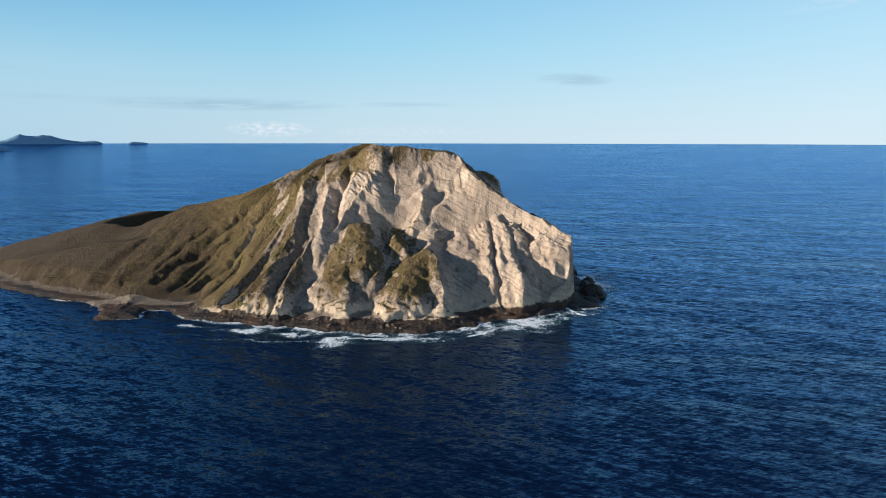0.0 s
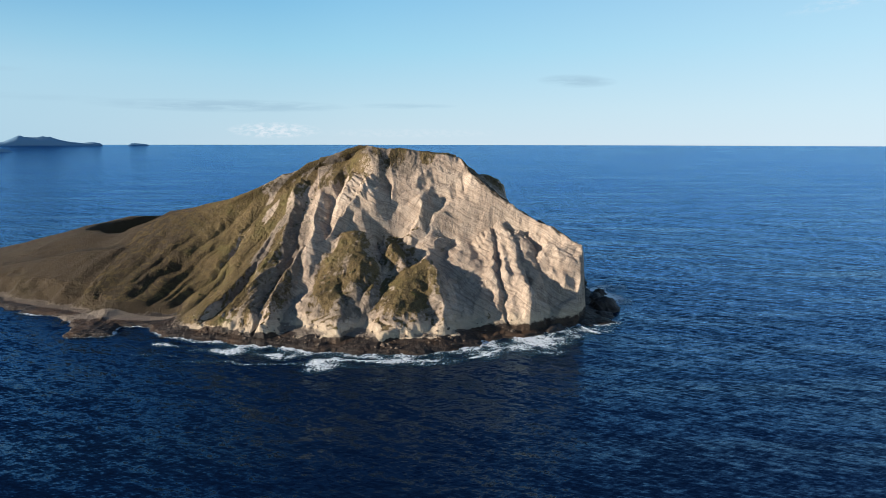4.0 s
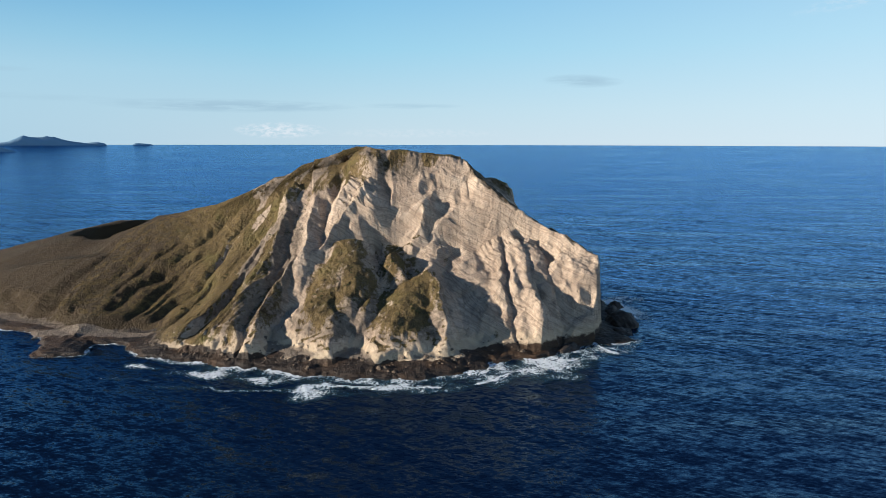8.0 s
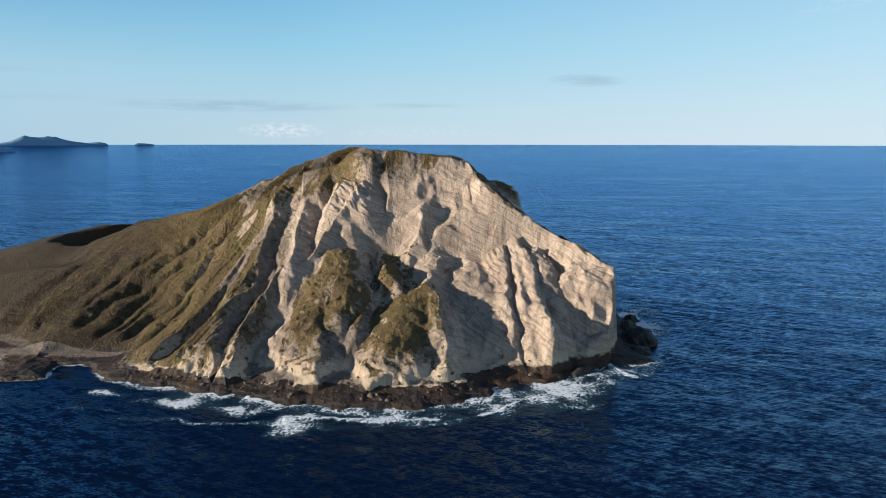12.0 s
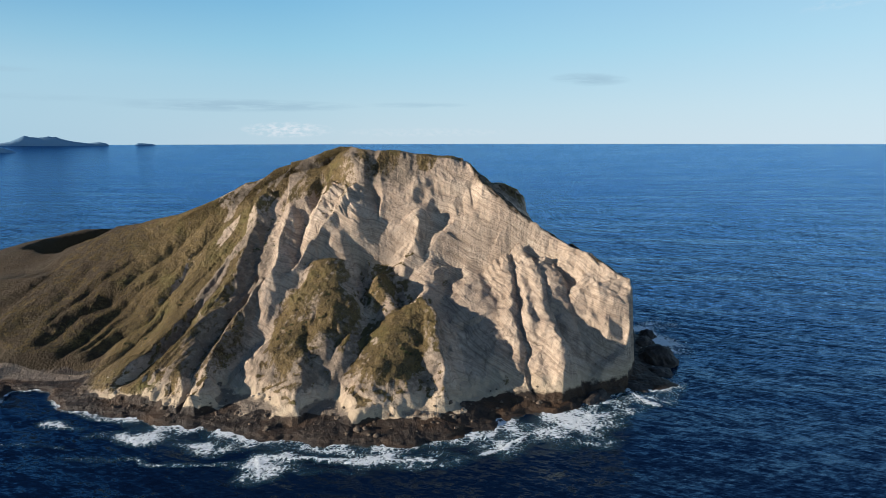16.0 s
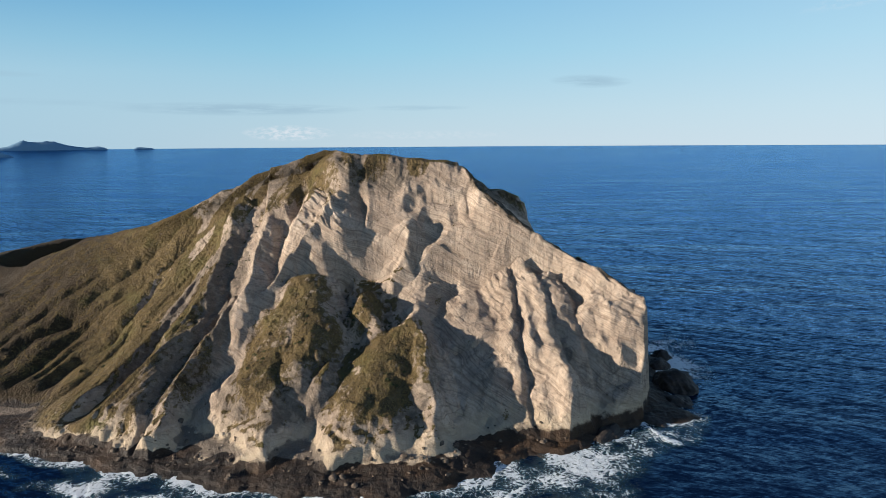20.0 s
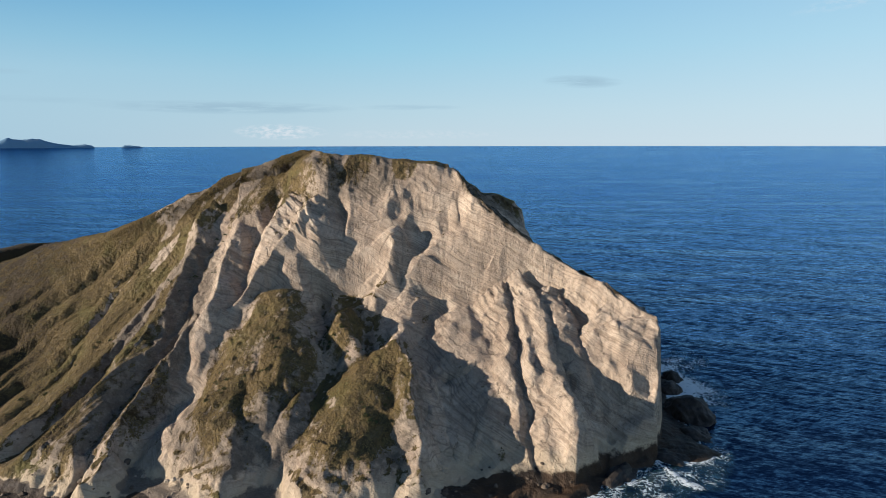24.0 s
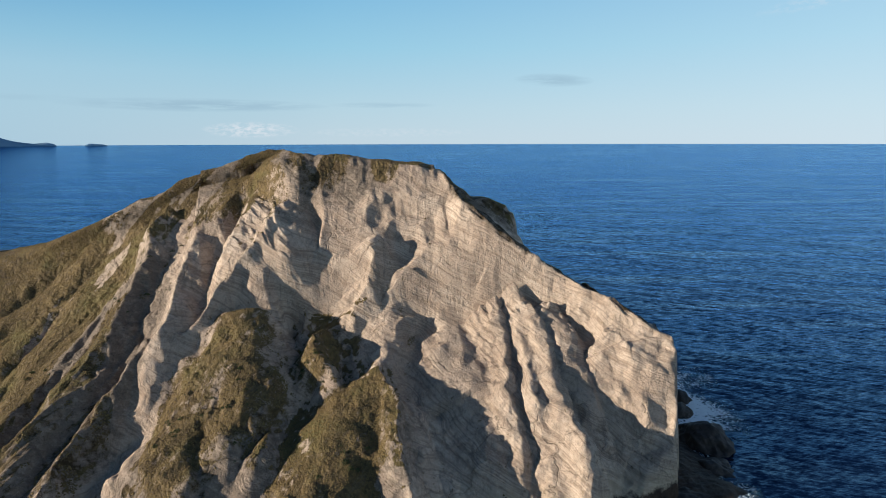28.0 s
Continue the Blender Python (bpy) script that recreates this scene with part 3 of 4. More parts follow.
    west = (1 - smooth_step(-108, -88, GX + 0.25 * np.maximum(0, GY - 20))) * smooth_step(-330, -200, GX + 0.4 * GY) * (1 - smooth_step(60, 95, GY))
    bend = rib + 5.0 * fbm(rib / 24, run / 60, 3, 180)
    much = 0.45 + 1.1 * (fbm(rib / 26, run / 45, 2, 185) + 0.5)
    east = smooth_step(-215, -150, GX)
    z = z + west * smooth_step(7, 15, z) * much * (0.35 + 0.65 * east) * (1.15 * np.sin(bend * 2 * math.pi / 20.0) + 0.45 * np.sin(bend * 2 * math.pi / 8.7 + 1.3) + 0.2 * np.sin(bend * 2 * math.pi / 3.1) - 1.0)
    z = gully(z, [(-122, 36, 56), (-138, 5, 36), (-147, -25, 20), (-149, -48, 7)], 0.6, 1.0, 2.5, 3, 4)
    z = gully(z, [(-29, 42, 46), (-30, 30, 41), (-34, 16, 39)], 0.9, 0.9, 3, 2, 10)
    z = gully(z, [(-2, 56, 58), (-1, 50, 53), (1, 40, 45), (4, 30, 41), (8, 18, 38)], 0.7, 1.9, 1.5, 1.5, 8)
    z = ridge(z, [(-22, 36, 47), (-12, 32, 48), (-4, 30, 49)], 0.6, 0.6, 4, 2, wx, wy)
    # the two buttresses at the foot and the ledge between them
    z = ridge(z, [(-57, 12, 51.5), (-55, -2, 45), (-51, -20, 36.5), (-47, -36, 28)], 1.2, 1.0, 12, 2, wx, wy, 1.2)
    z = ridge(z, [(-59, -8, 36), (-62, -20, 30), (-62, -36, 26), (-59, -50, 21.5), (-57, -60, 15.5), (-57, -69, 9)], 1.8, 0.75, 4, 2, wx, wy)
    z = ridge(z, [(-28, 24, 40), (-29, 14, 43), (-30, -4, 44), (-25, -12, 37)], 1.6, 1.6, 2.5, 2, wx, wy)
    z = ridge(z, [(0, 50, 60), (-4, 36, 52), (-5.5, 21, 45), (-8, 0, 38), (-10, -9, 35.5)], 0.8, 1.0, 1.5, 2, wx, wy)
    z = ridge(z, [(-9, -9, 35.5), (-3, -22, 33.5), (1, -44, 25.5), (3, -56, 19.5), (3.5, -66, 10)], 2.0, 0.55, 1.0, 1.5, wx, wy, 2.0)
    z = ridge(z, [(-12, -16, 34), (-19, -38, 28), (-24, -60, 19), (-27, -71, 9)], 0.7, 0.62, 6, 2, wx, wy)
    z = gully(z, [(-42, 22, 38), (-38, 2, 36), (-38, -20, 30.5), (-42, -36, 24)], 2.0, 2.0, 1.5, 1.5, 6)
    z = gully(z, [(-45, -43, 22), (-46, -52, 16), (-45, -61, 11), (-45, -74, 4.5)], 1.3, 1.3, 2.5, 2.5, 7)
    z = gully(z, [(6, -14, 28), (10, -30, 17), (13, -50, 9), (13, -66, 5)], 0.55, 2.2, 2.0, 2, 12)
    # the foot of the cliffs stands back from the water
    back = 13 - 7.5 * smooth_step(-165, -140, GX) * (1 - smooth_step(-45, -15, GX)) - 12 * smooth_step(12, 26, GX)
    plain = smooth_step(14, 30, GX)
    inset = inland * (1 - plain) + (shore_distance(GX, GY) + 1.5 * fbm(GX / 14, GY / 14, 2, 75)) * plain
    z = np.minimum(z, shelf + 1.0 + (0.7 + 1.5 * smooth_step(-120, -90, GX) + 2.5 * smooth_step(16, 40, GX)) * np.maximum(0, inset - back))
    z = np.maximum(z, np.minimum(shelf + 1.0, 5.0))
    # wind and rain have rounded the western slope
    soft = z
    for _ in range(110):
        soft = (soft + np.roll(soft, 1, 0) + np.roll(soft, -1, 0) + np.roll(soft, 1, 1) + np.roll(soft, -1, 1)) / 5
    w = smooth_step(-235, -200, GX) * (1 - smooth_step(-145, -120, GX)) * smooth_step(-35, -15, GY) * (1 - smooth_step(60, 85, GY))
    z = z + w * (soft - z)
    # gullies between the grassy ribs of that slope
    rx, ry = GX + 4 * fbm(GX / 16, GY / 16, 3, 290), GY + 4 * fbm(GX / 16, GY / 16, 3, 295)
    cut = np.zeros(GX.shape)
    for line, deep, wide in WASH:
        _, across, past, side = along([(x, y, 0) for x, y in line], rx, ry)
        bank = np.where(side > 0, 5.5, 3.6) * wide
        cut = np.maximum(cut, deep * np.exp(-(across / bank) ** 1.5) * np.exp(-(past / 7) ** 2))
    return z - cut * smooth_step(4, 11, z), inland, shelf


Z, INLAND, SHELF = relief()
steep = np.hypot(np.gradient(Z, XS, axis=1), np.gradient(Z, YS, axis=0))
high = smooth_step(6, 12, Z)
bare = smooth_step(0.55, 0.95, steep)
calm = np.zeros(GX.shape)
for x0, y0, rx, ry in ((-47, -58, 11, 17), (-22, 56, 42, 18), (-80, -5, 9, 42), (20, -20, 9, 40), (-66, 30, 10, 16), (24, 56, 30, 30)):
    calm = np.maximum(calm, 1 - smooth_step(0.6, 1.15, np.hypot((GX - x0) / rx, (GY - y0) / ry)))
high = high * (1 - 0.65 * calm)
# runnels down the slopes, beds on the bare rock, knobs everywhere
Z = Z + high * (0.5 + bare) * (np.where(GY > 45, 0.35, 0.75) * ridged((GX + 0.25 * GY) / 9.5 + fbm(GX / 15, GY / 15, 2, 105), GY / 30, 2, 110) + 1.9 * fbm(GX / 14, GY / 14, 3, 115) + 0.6 * fbm(GX / 4, GY / 4, 4, 120) + 0.35 * bare * (ridged((GX + 0.3 * GY) / 3.8, GY / 9, 2, 125) - 0.3))
Z = Z + high * (1 - smooth_step(-6, 8, GY)) * (1 - smooth_step(0, 14, GX)) * smooth_step(-92, -82, GX) * (0.55 * ridged(GX / 5.5 + fbm(GX / 9, GY / 9, 2, 270), GY / 8, 3, 275) - 0.3)
beds = (Z + 0.52 * GX + 5.0 * fbm(GX / 30, GY / 30, 3, 130)) / 3.6
step = np.abs((beds % 1.0) - 0.5) * 2
Z = Z + high * bare * ((0.4 + 1.0 * smooth_step(0, 20, GX) * smooth_step(-15, 15, GY)) * (step - 0.5) * smooth_step(-0.25, 0.3, fbm(GX / 16, GY / 16, 2, 140)) + 0.16 * (np.abs(((beds * 2.7) % 1.0) - 0.5) * 2 - 0.5))
steep = np.hypot(np.gradient(Z, XS, axis=1), np.gradient(Z, YS, axis=0))


def patch(x, y, rx, ry, turn=0.0):
    c, s = math.cos(radians(turn)), math.sin(radians(turn))
    u, v = ((GX - x) * c + (GY - y) * s) / rx, (-(GX - x) * s + (GY - y) * c) / ry
    return 1 - smooth_step(0.75, 1.15, np.hypot(u, v))


LOW = 6.5 - 2.5 * (1 - smooth_step(-120, -95, GX)) - 2.2 * (1 - smooth_step(-170, -140, GX))
GRASS = 0.9 * (1 - smooth_step(0.55, 0.95, steep)) * smooth_step(LOW, LOW + 3, Z)
GRASS = np.maximum(GRASS, 0.95 * (1 - smooth_step(-120, -92, GX - 0.1 * GY + 26 * fbm((0.91 * GX - 0.42 * GY) / 7, (0.42 * GX + 0.91 * GY) / 32, 3, 200))) * smooth_step(LOW, LOW + 3, Z))
for args in ((-20, 60, 34, 20, 0), (28, 30, 40, 30, -45), (-38, 45, 24, 12, 0), (62, -10, 52, 50, 0), (12, -20, 12, 45, 0), (-75, 20, 16, 24, 0), (-92, 5, 14, 28, 0), (-104, 44, 7, 20, -15), (-118, 22, 5, 22, -15), (-86, 55, 5, 14, -20), (-84, -35, 8, 28, 0), (-12, 33, 15, 9, 0), (-8, 12, 9, 20, 0)):
    GRASS = GRASS * (1 - 0.9 * patch(*args))
lee = smooth_step(0.3, 0.8, -np.gradient(Z, XS, axis=1)) * smooth_step(-175, -140, GX) * (1 - smooth_step(60, 80, GY))
GRASS = GRASS * (1 - 0.85 * lee)
scar = fbm((0.91 * GX - 0.42 * GY) / 9, (0.42 * GX + 0.91 * GY) / 22, 3, 250)
for args in ((-54, -12, 17, 32, 8), (-19, -40, 16, 28, -12), (-68, -30, 10, 28, 10), (-113, -12, 8, 32, -10), (-98, -28, 6, 26, 0), (-60, -42, 12, 12, 0), (-30, 2, 8, 16, 0), (-9, 84, 7, 4, 0), (-55, 95, 48, 17, 0), (-92, 74, 42, 26, 12), (10, 96, 60, 12, 0)):
    GRASS = GRASS * (1 - patch(50, 95, 13, 9))
    GRASS = np.maximum(GRASS, (0.72 + 0.5 * fbm(GX / 9, GY / 9, 3, 205)) * patch(*args) * smooth_step(7, 15, Z))
GRASS = GRASS * (1 - (0.45 + 0.4 * smooth_step(10, 45, GY)) * smooth_step(0.04, 0.26, scar) * smooth_step(-170, -110, GX))
CRUST = np.full(GX.shape, 0.12)
for x0, y0, rx, ry, turn, much in ((-58, -42, 28, 42, 0, 0.68), (-16, -44, 22, 38, -8, 0.6), (-70, 84, 70, 22, 5, 0.75), (0, 92, 60, 9, -3, 0.8), (38, 60, 34, 7, -52, 0.8), (68, 22, 30, 3.2, -52, 1.0),
                                   (-112, -8, 26, 62, -10, 0.75), (-28, 4, 12, 20, 0, 0.5)):
    CRUST = np.maximum(CRUST, much * patch(x0, y0, rx, ry, turn))
CRUST = np.maximum(CRUST, 1.25 * (1 - smooth_step(-200, -108, GX + 0.25 * GY + 25 * fbm(GX / 30, GY / 30, 3, 260))) * smooth_step(1.9, 2.8, Z))
CRUST = CRUST * (smooth_step(8, 13, Z) + (1 - smooth_step(-160, -140, GX)) * (1 - smooth_step(8, 13, Z)))
CRUST = CRUST * (1 - 0.9 * patch(-40, 58, 34, 20))
_, BROW_D, _, BROW_SIDE = along(EDGE, GX + 2 * fbm(GX / 6, GY / 6, 3, 280), GY)
BROW = (BROW_SIDE > 0) * (1 - smooth_step(11, 16, BROW_D)) * smooth_step(0.0, 1.5, BROW_D) * smooth_step(8, 16, GX) * (1 - smooth_step(80, 92, GX))
CRUST = np.maximum(CRUST, 1.3 * BROW)
GRASS = np.maximum(GRASS, 0.55 * BROW)
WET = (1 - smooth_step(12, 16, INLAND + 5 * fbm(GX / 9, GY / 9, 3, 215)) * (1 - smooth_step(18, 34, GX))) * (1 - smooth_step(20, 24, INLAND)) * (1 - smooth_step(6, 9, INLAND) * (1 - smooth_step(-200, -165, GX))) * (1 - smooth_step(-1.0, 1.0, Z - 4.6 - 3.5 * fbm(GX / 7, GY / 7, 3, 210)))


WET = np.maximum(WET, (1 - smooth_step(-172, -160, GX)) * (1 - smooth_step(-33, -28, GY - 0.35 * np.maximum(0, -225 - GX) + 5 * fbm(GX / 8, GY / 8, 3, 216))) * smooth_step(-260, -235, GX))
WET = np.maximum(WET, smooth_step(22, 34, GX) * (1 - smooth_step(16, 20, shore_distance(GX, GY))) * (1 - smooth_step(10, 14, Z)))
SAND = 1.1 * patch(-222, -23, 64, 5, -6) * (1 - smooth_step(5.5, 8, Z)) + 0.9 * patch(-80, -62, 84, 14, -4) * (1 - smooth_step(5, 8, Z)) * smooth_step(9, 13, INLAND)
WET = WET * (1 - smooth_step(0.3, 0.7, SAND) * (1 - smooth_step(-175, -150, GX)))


def lean(x, y, z):
    """The upper cliff and the crest stand forward over their foot: moves places towards the open water to the south."""
    face = 30 * smooth_step(14, 66, y) * smooth_step(-72, -46, x) * (1 - smooth_step(50, 78, x)) * (1 - 0.3 * smooth_step(76, 95, y))
    crest = 20 * smooth_step(66, 92, y) * smooth_step(-215, -150, x)
    far = np.maximum(face, crest) * (1 - smooth_step(110, 240, y))
    dx, dy, dz = x - 4.0, y + 290.0, z - 111.0
    k = 1 - far / np.sqrt(dx * dx + dy * dy + dz * dz)
    return 4.0 + k * dx, k * dy - 290.0, 111.0 + k * dz


def zone(x, y, z, wet):
    """Which part of the island each face belongs to."""
    names = np.full(x.shape, 1)
    names[(y > 86) & (x > -150)] = 2
    names[x < -118] = 3
    names[(((x + 265) / 56) ** 2 + ((y - 198) / 60) ** 2) < 1] = 4
    names[(x > 31) & (y < 30)] = 5
    names[(x > -72) & (x < -40) & (y < 18)] = 6
    names[(x > -36) & (x < 6) & (y < -10)] = 7
    names[wet > 0.5] = 8
    return names


def part(name, data, parent, label="", kind=""):
    ob = new(name, data)
    ob.parent = parent
    return tagged(ob, label, kind=kind)


def sheet(name, verts, faces, mats, smooth=True, normals=None, values=()):
    me = bpy.data.meshes.new(name)
    me.from_pydata(verts, [], faces)
    for m in mats:
        me.materials.append(m)
    me.polygons.foreach_set("use_smooth", np.full(len(me.polygons), smooth))
    for key, data in values:
        me.attributes.new(key, "FLOAT", "POINT").data.foreach_set("value", np.ascontiguousarray(data, dtype=np.float32))
    if normals is not None:
        me.normals_split_custom_set_from_vertices(normals)
    me.update()
    return me


def build_island():
    ny, nx = Z.shape
    gx, gy = np.gradient(Z, XS, axis=1), np.gradient(Z, YS, axis=0)
    nrm = np.stack([-gx, -gy, np.ones_like(Z)], -1)
    nrm /= np.linalg.norm(nrm, axis=-1, keepdims=True)
    push = high * (0.35 + 0.9 * bare) * 0.4
    px = GX + push * fbm(GX / 2.6 + Z / 2.2, GY / 2.6, 3, 150)
    py = GY + push * fbm(GX / 2.6, GY / 2.6 + Z / 2.2, 3, 160)
    places = np.stack(lean(px, py, Z), -1).reshape(-1, 3)
    idx = np.arange(ny * nx).reshape(ny, nx)
    quads = np.stack([idx[:-1, :-1], idx[:-1, 1:], idx[1:, 1:], idx[1:, :-1]], -1).reshape(-1, 4)
    mid = lambda a: 0.25 * (a[:-1, :-1] + a[:-1, 1:] + a[1:, 1:] + a[1:, :-1]).reshape(-1)
    keep = mid(Z) > -2.5
    which = zone(mid(GX), mid(GY), mid(Z), mid(WET))
    island = tagged(new("island"), "steep island of pale tuff cliffs and dry grass in the sea", "island")
    parts = {1: ("cliff_face", "pale tan eroded tuff cliff with dark beds"), 2: ("summit_slope", "brown grassy summit slope"), 3: ("grassy_slope", "dry olive-brown grass slope with runnels"),
             4: ("crater_bowl", "shaded crater bowl"), 5: ("headland", "pale banded headland cliff"), 6: ("buttress", "grass-topped rock buttress"),
             7: ("buttress", "grass-topped rock buttress"), 8: ("shore_shelf", "dark wet rock shelf")}
    flat = nrm.reshape(-1, 3)
    for code, (name, label) in parts.items():
        q = quads[keep & (which == code)]
        used, inverse = np.unique(q, return_inverse=True)
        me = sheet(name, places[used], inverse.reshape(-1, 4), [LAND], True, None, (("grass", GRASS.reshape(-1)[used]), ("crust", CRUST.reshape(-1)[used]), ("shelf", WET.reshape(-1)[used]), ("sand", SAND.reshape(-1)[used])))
        part(name, me, island, label)
    return island


build_island()


# ---- the sea ----
def build_sea():
    rings = np.concatenate([[0.0], np.geomspace(20, 4680, 90)])
    turns = np.linspace(0, 2 * math.pi, 180, endpoint=False)
    r, a = np.meshgrid(rings[1:], turns, indexing="ij")
    z = 85.5 * np.clip((r - 1200) / 3480, 0, 1) ** 2
    verts = np.stack([r * np.sin(a), r * np.cos(a) - 200, z], -1).reshape(-1, 3)
    verts = np.concatenate([[[0, -200, 0]], verts])
    n, k = len(turns), len(rings) - 1
    idx = 1 + np.arange(k * n).reshape(k, n)
    nxt = np.roll(idx, -1, axis=1)
    faces = [tuple(q) for q in np.stack([idx[:-1], idx[1:], nxt[1:], nxt[:-1]], -1).reshape(-1, 4)[:, ::-1]]
    faces += [(0, int(nxt[0, j]), int(idx[0, j])) for j in range(n)]
    me = sheet("water", verts, faces, [SEA])
    tagged(new("water", me), "deep blue wind-rippled open sea", "sea", kind="structure")


build_sea()


# ---- heights for setting things down ----
def ground(x, y):
    i = min(max(int(np.searchsorted(XS, x)) - 1, 0), len(XS) - 2)
    j = min(max(int(np.searchsorted(YS, y)) - 1, 0), len(YS) - 2)
    u, v = (x - XS[i]) / (XS[i + 1] - XS[i]), (y - YS[j]) / (YS[j + 1] - YS[j])
    return float((Z[j, i] * (1 - u) + Z[j, i + 1] * u) * (1 - v) + (Z[j + 1, i] * (1 - u) + Z[j + 1, i + 1] * u) * v)


def rock_mesh(name, rng, detail, mat, rough=0.35, flat=0.7):
    bm = bmesh.new()
    bmesh.ops.create_icosphere(bm, subdivisions=detail, radius=1.0)
    shift = Vector((rng.uniform(-50, 50), rng.uniform(-50, 50), rng.uniform(-50, 50)))
    for v in bm.verts:
        p = v.co.copy()
        k = 1 + rough * noise.noise(p * 1.1 + shift) + 0.5 * rough * noise.noise(p * 2.7 + shift) + 0.25 * rough * noise.noise(p * 6.1 + shift)
        v.co = Vector((p.x * k, p.y * k, p.z * k * flat))
    me = bpy.data.meshes.new(name)
    bm.to_mesh(me)
    bm.free()
    me.materials.append(mat)
    return me


# ---- rocks in the sea and on the shelf ----
def sea_rock(x, y, rx, ry, top, seed, label, name="sea_rock"):
    """A rock that rises out of the water: its foot lies below the surface."""
    rng = random.Random(seed)
    me = rock_mesh(name, rng, 5, BASALT, 0.27, 1.0)
    ob = new(name, me)
    ob.scale = (rx, ry, (top + 2.5) / 1.0)
    ob.location = (x, y, -2.5)
    ob.rotation_euler = (0, 0, rng.uniform(0, 6))
    return tagged(ob, label, "rock", group="rocks off the headland")


sea_rock(111, 2, 9, 11, 7.2, 3, "black wet sea rock standing off the headland")
sea_rock(106, -16, 8, 7, 2.6, 5, "low dark wet rock ledge at the headland's foot")
sea_rock(70, -45, 9, 5.5, 3.2, 12, "dark wet rock ledge awash at the headland's foot")
sea_rock(90, -33, 9, 5.5, 2.6, 14, "dark wet rock ledge awash at the headland's foot")
sea_rock(118, 40, 4.5, 6, 4.5, 8, "small black sea rock ringed with foam")
sea_rock(112, 26, 5, 7, 4.0, 9, "small black sea rock ringed with foam")


def boulders():
    rng = random.Random(21)
    kinds = [rock_mesh("boulder", rng, 2, BOULDER, 0.5, 0.75) for _ in range(5)]
    pale = [rock_mesh("boulder", rng, 2, PALE, 0.5, 0.75) for _ in range(3)]
    made = 0
    while made < 150:
        x = rng.uniform(-165, 95)
        k = rng.random()
        y = rng.uniform(-96, -40)
        i, j = int(np.searchsorted(XS, x)), int(np.searchsorted(YS, y))
        d, z = INLAND[j, i], Z[j, i]
        if not (2 < d < 27 and 0.8 < z < 8.5):
            continue
        light = d > 18 and k < 0.7
        size = rng.choice((0.35, 0.4, 0.45, 0.55, 0.7, 1.1)) * rng.uniform(0.8, 1.25)
        ob = new("boulder", rng.choice(pale if light else kinds))
        ob.location = (x, y, ground(x, y) + 0.12 * size)
        ob.scale = (size, size * rng.uniform(0.7, 1.2), size * rng.uniform(0.7, 1.0))
        ob.rotation_euler = (0, 0, rng.uniform(0, 6))
        tagged(ob, "pale fallen tuff boulder at the cliff foot" if light else "dark brown weathered boulder on the shore shelf", "boulder", group="boulders on the shore shelf")
        made += 1


boulders()


# ---- grass tufts and shrubs ----
def tufts():
    """Low domes of dry grass over the grassed ground of the seaward slopes."""
    rng = np.random.default_rng(5)
    n = 190000
    x, y = rng.uniform(-235, 30, n), rng.uniform(-70, 108, n)
    i = np.clip(np.searchsorted(XS, x) - 1, 0, len(XS) - 2)
    j = np.clip(np.searchsorted(YS, y) - 1, 0, len(YS) - 2)
    clump = fbm(x / 3.0, y / 3.0, 2, 300)
    ok = (GRASS[j, i] + 0.7 * clump > 0.52 + 0.45 * (1 - smooth_step(-200, -140, x))) & (Z[j, i] > 9) & (rng.random(n) < 0.75)
    x, y, i, j = x[ok], y[ok], i[ok], j[ok]
    u, v = (x - XS[i]) / (XS[i + 1] - XS[i]), (y - YS[j]) / (YS[j + 1] - YS[j])
    z = (Z[j, i] * (1 - u) + Z[j, i + 1] * u) * (1 - v) + (Z[j + 1, i] * (1 - u) + Z[j + 1, i + 1] * u) * v
    x, y, z = lean(x, y, z)
    n = len(x)
    size = rng.uniform(0.14, 0.36, n) * (1 + 0.6 * clump[ok])
    tall = size * rng.uniform(0.6, 1.1, n)
    turn = rng.uniform(0, 2 * math.pi, n)
    verts = np.zeros((n, 6, 3))
    for k in range(5):
        a = turn + k * 2 * math.pi / 5
        verts[:, k] = np.stack([x + size * np.cos(a), y + size * np.sin(a), z - 0.35 * size], -1)
    verts[:, 5] = np.stack([x + 0.2 * size * np.cos(turn), y + 0.2 * size * np.sin(turn), z + tall], -1)
    base = np.arange(n)[:, None] * 6
    faces = np.concatenate([np.stack([base[:, 0] + k, base[:, 0] + (k + 1) % 5, base[:, 0] + 5], -1) for k in range(5)])
    me = sheet("grass_tufts", verts.reshape(-1, 3), faces, [TUFT], True)
    tagged(new("grass_tufts", me), "dry brown grass tufts over the island's slopes", "grass", kind="stuff")


tufts()


def shrub_mesh(rng):
    """A low bush of many small leaf clumps."""
    verts, faces = [], []
    for _ in range(70):
        a, r = rng.uniform(0, 2 * math.pi), rng.random() ** 0.5
        c = Vector((math.cos(a) * r, math.sin(a) * r, (1 - r * r) * rng.uniform(0.3, 0.85)))
        s = rng.uniform(0.12, 0.26)
        for _ in range(3):
            d = Vector((rng.uniform(-1, 1), rng.uniform(-1, 1), rng.uniform(-0.4, 1))).normalized() * s
            e = Vector((rng.uniform(-1, 1), rng.uniform(-1, 1), rng.uniform(-1, 1))).normalized() * s * 0.7
            k = len(verts)
            verts += [tuple(c - e), tuple(c + d), tuple(c + e), tuple(c - d)]
            faces.append((k, k + 1, k + 2, k + 3))
    me = bpy.data.meshes.new("shrub")
    me.from_pydata(verts, [], faces)
    me.materials.append(LEAF)
    return me


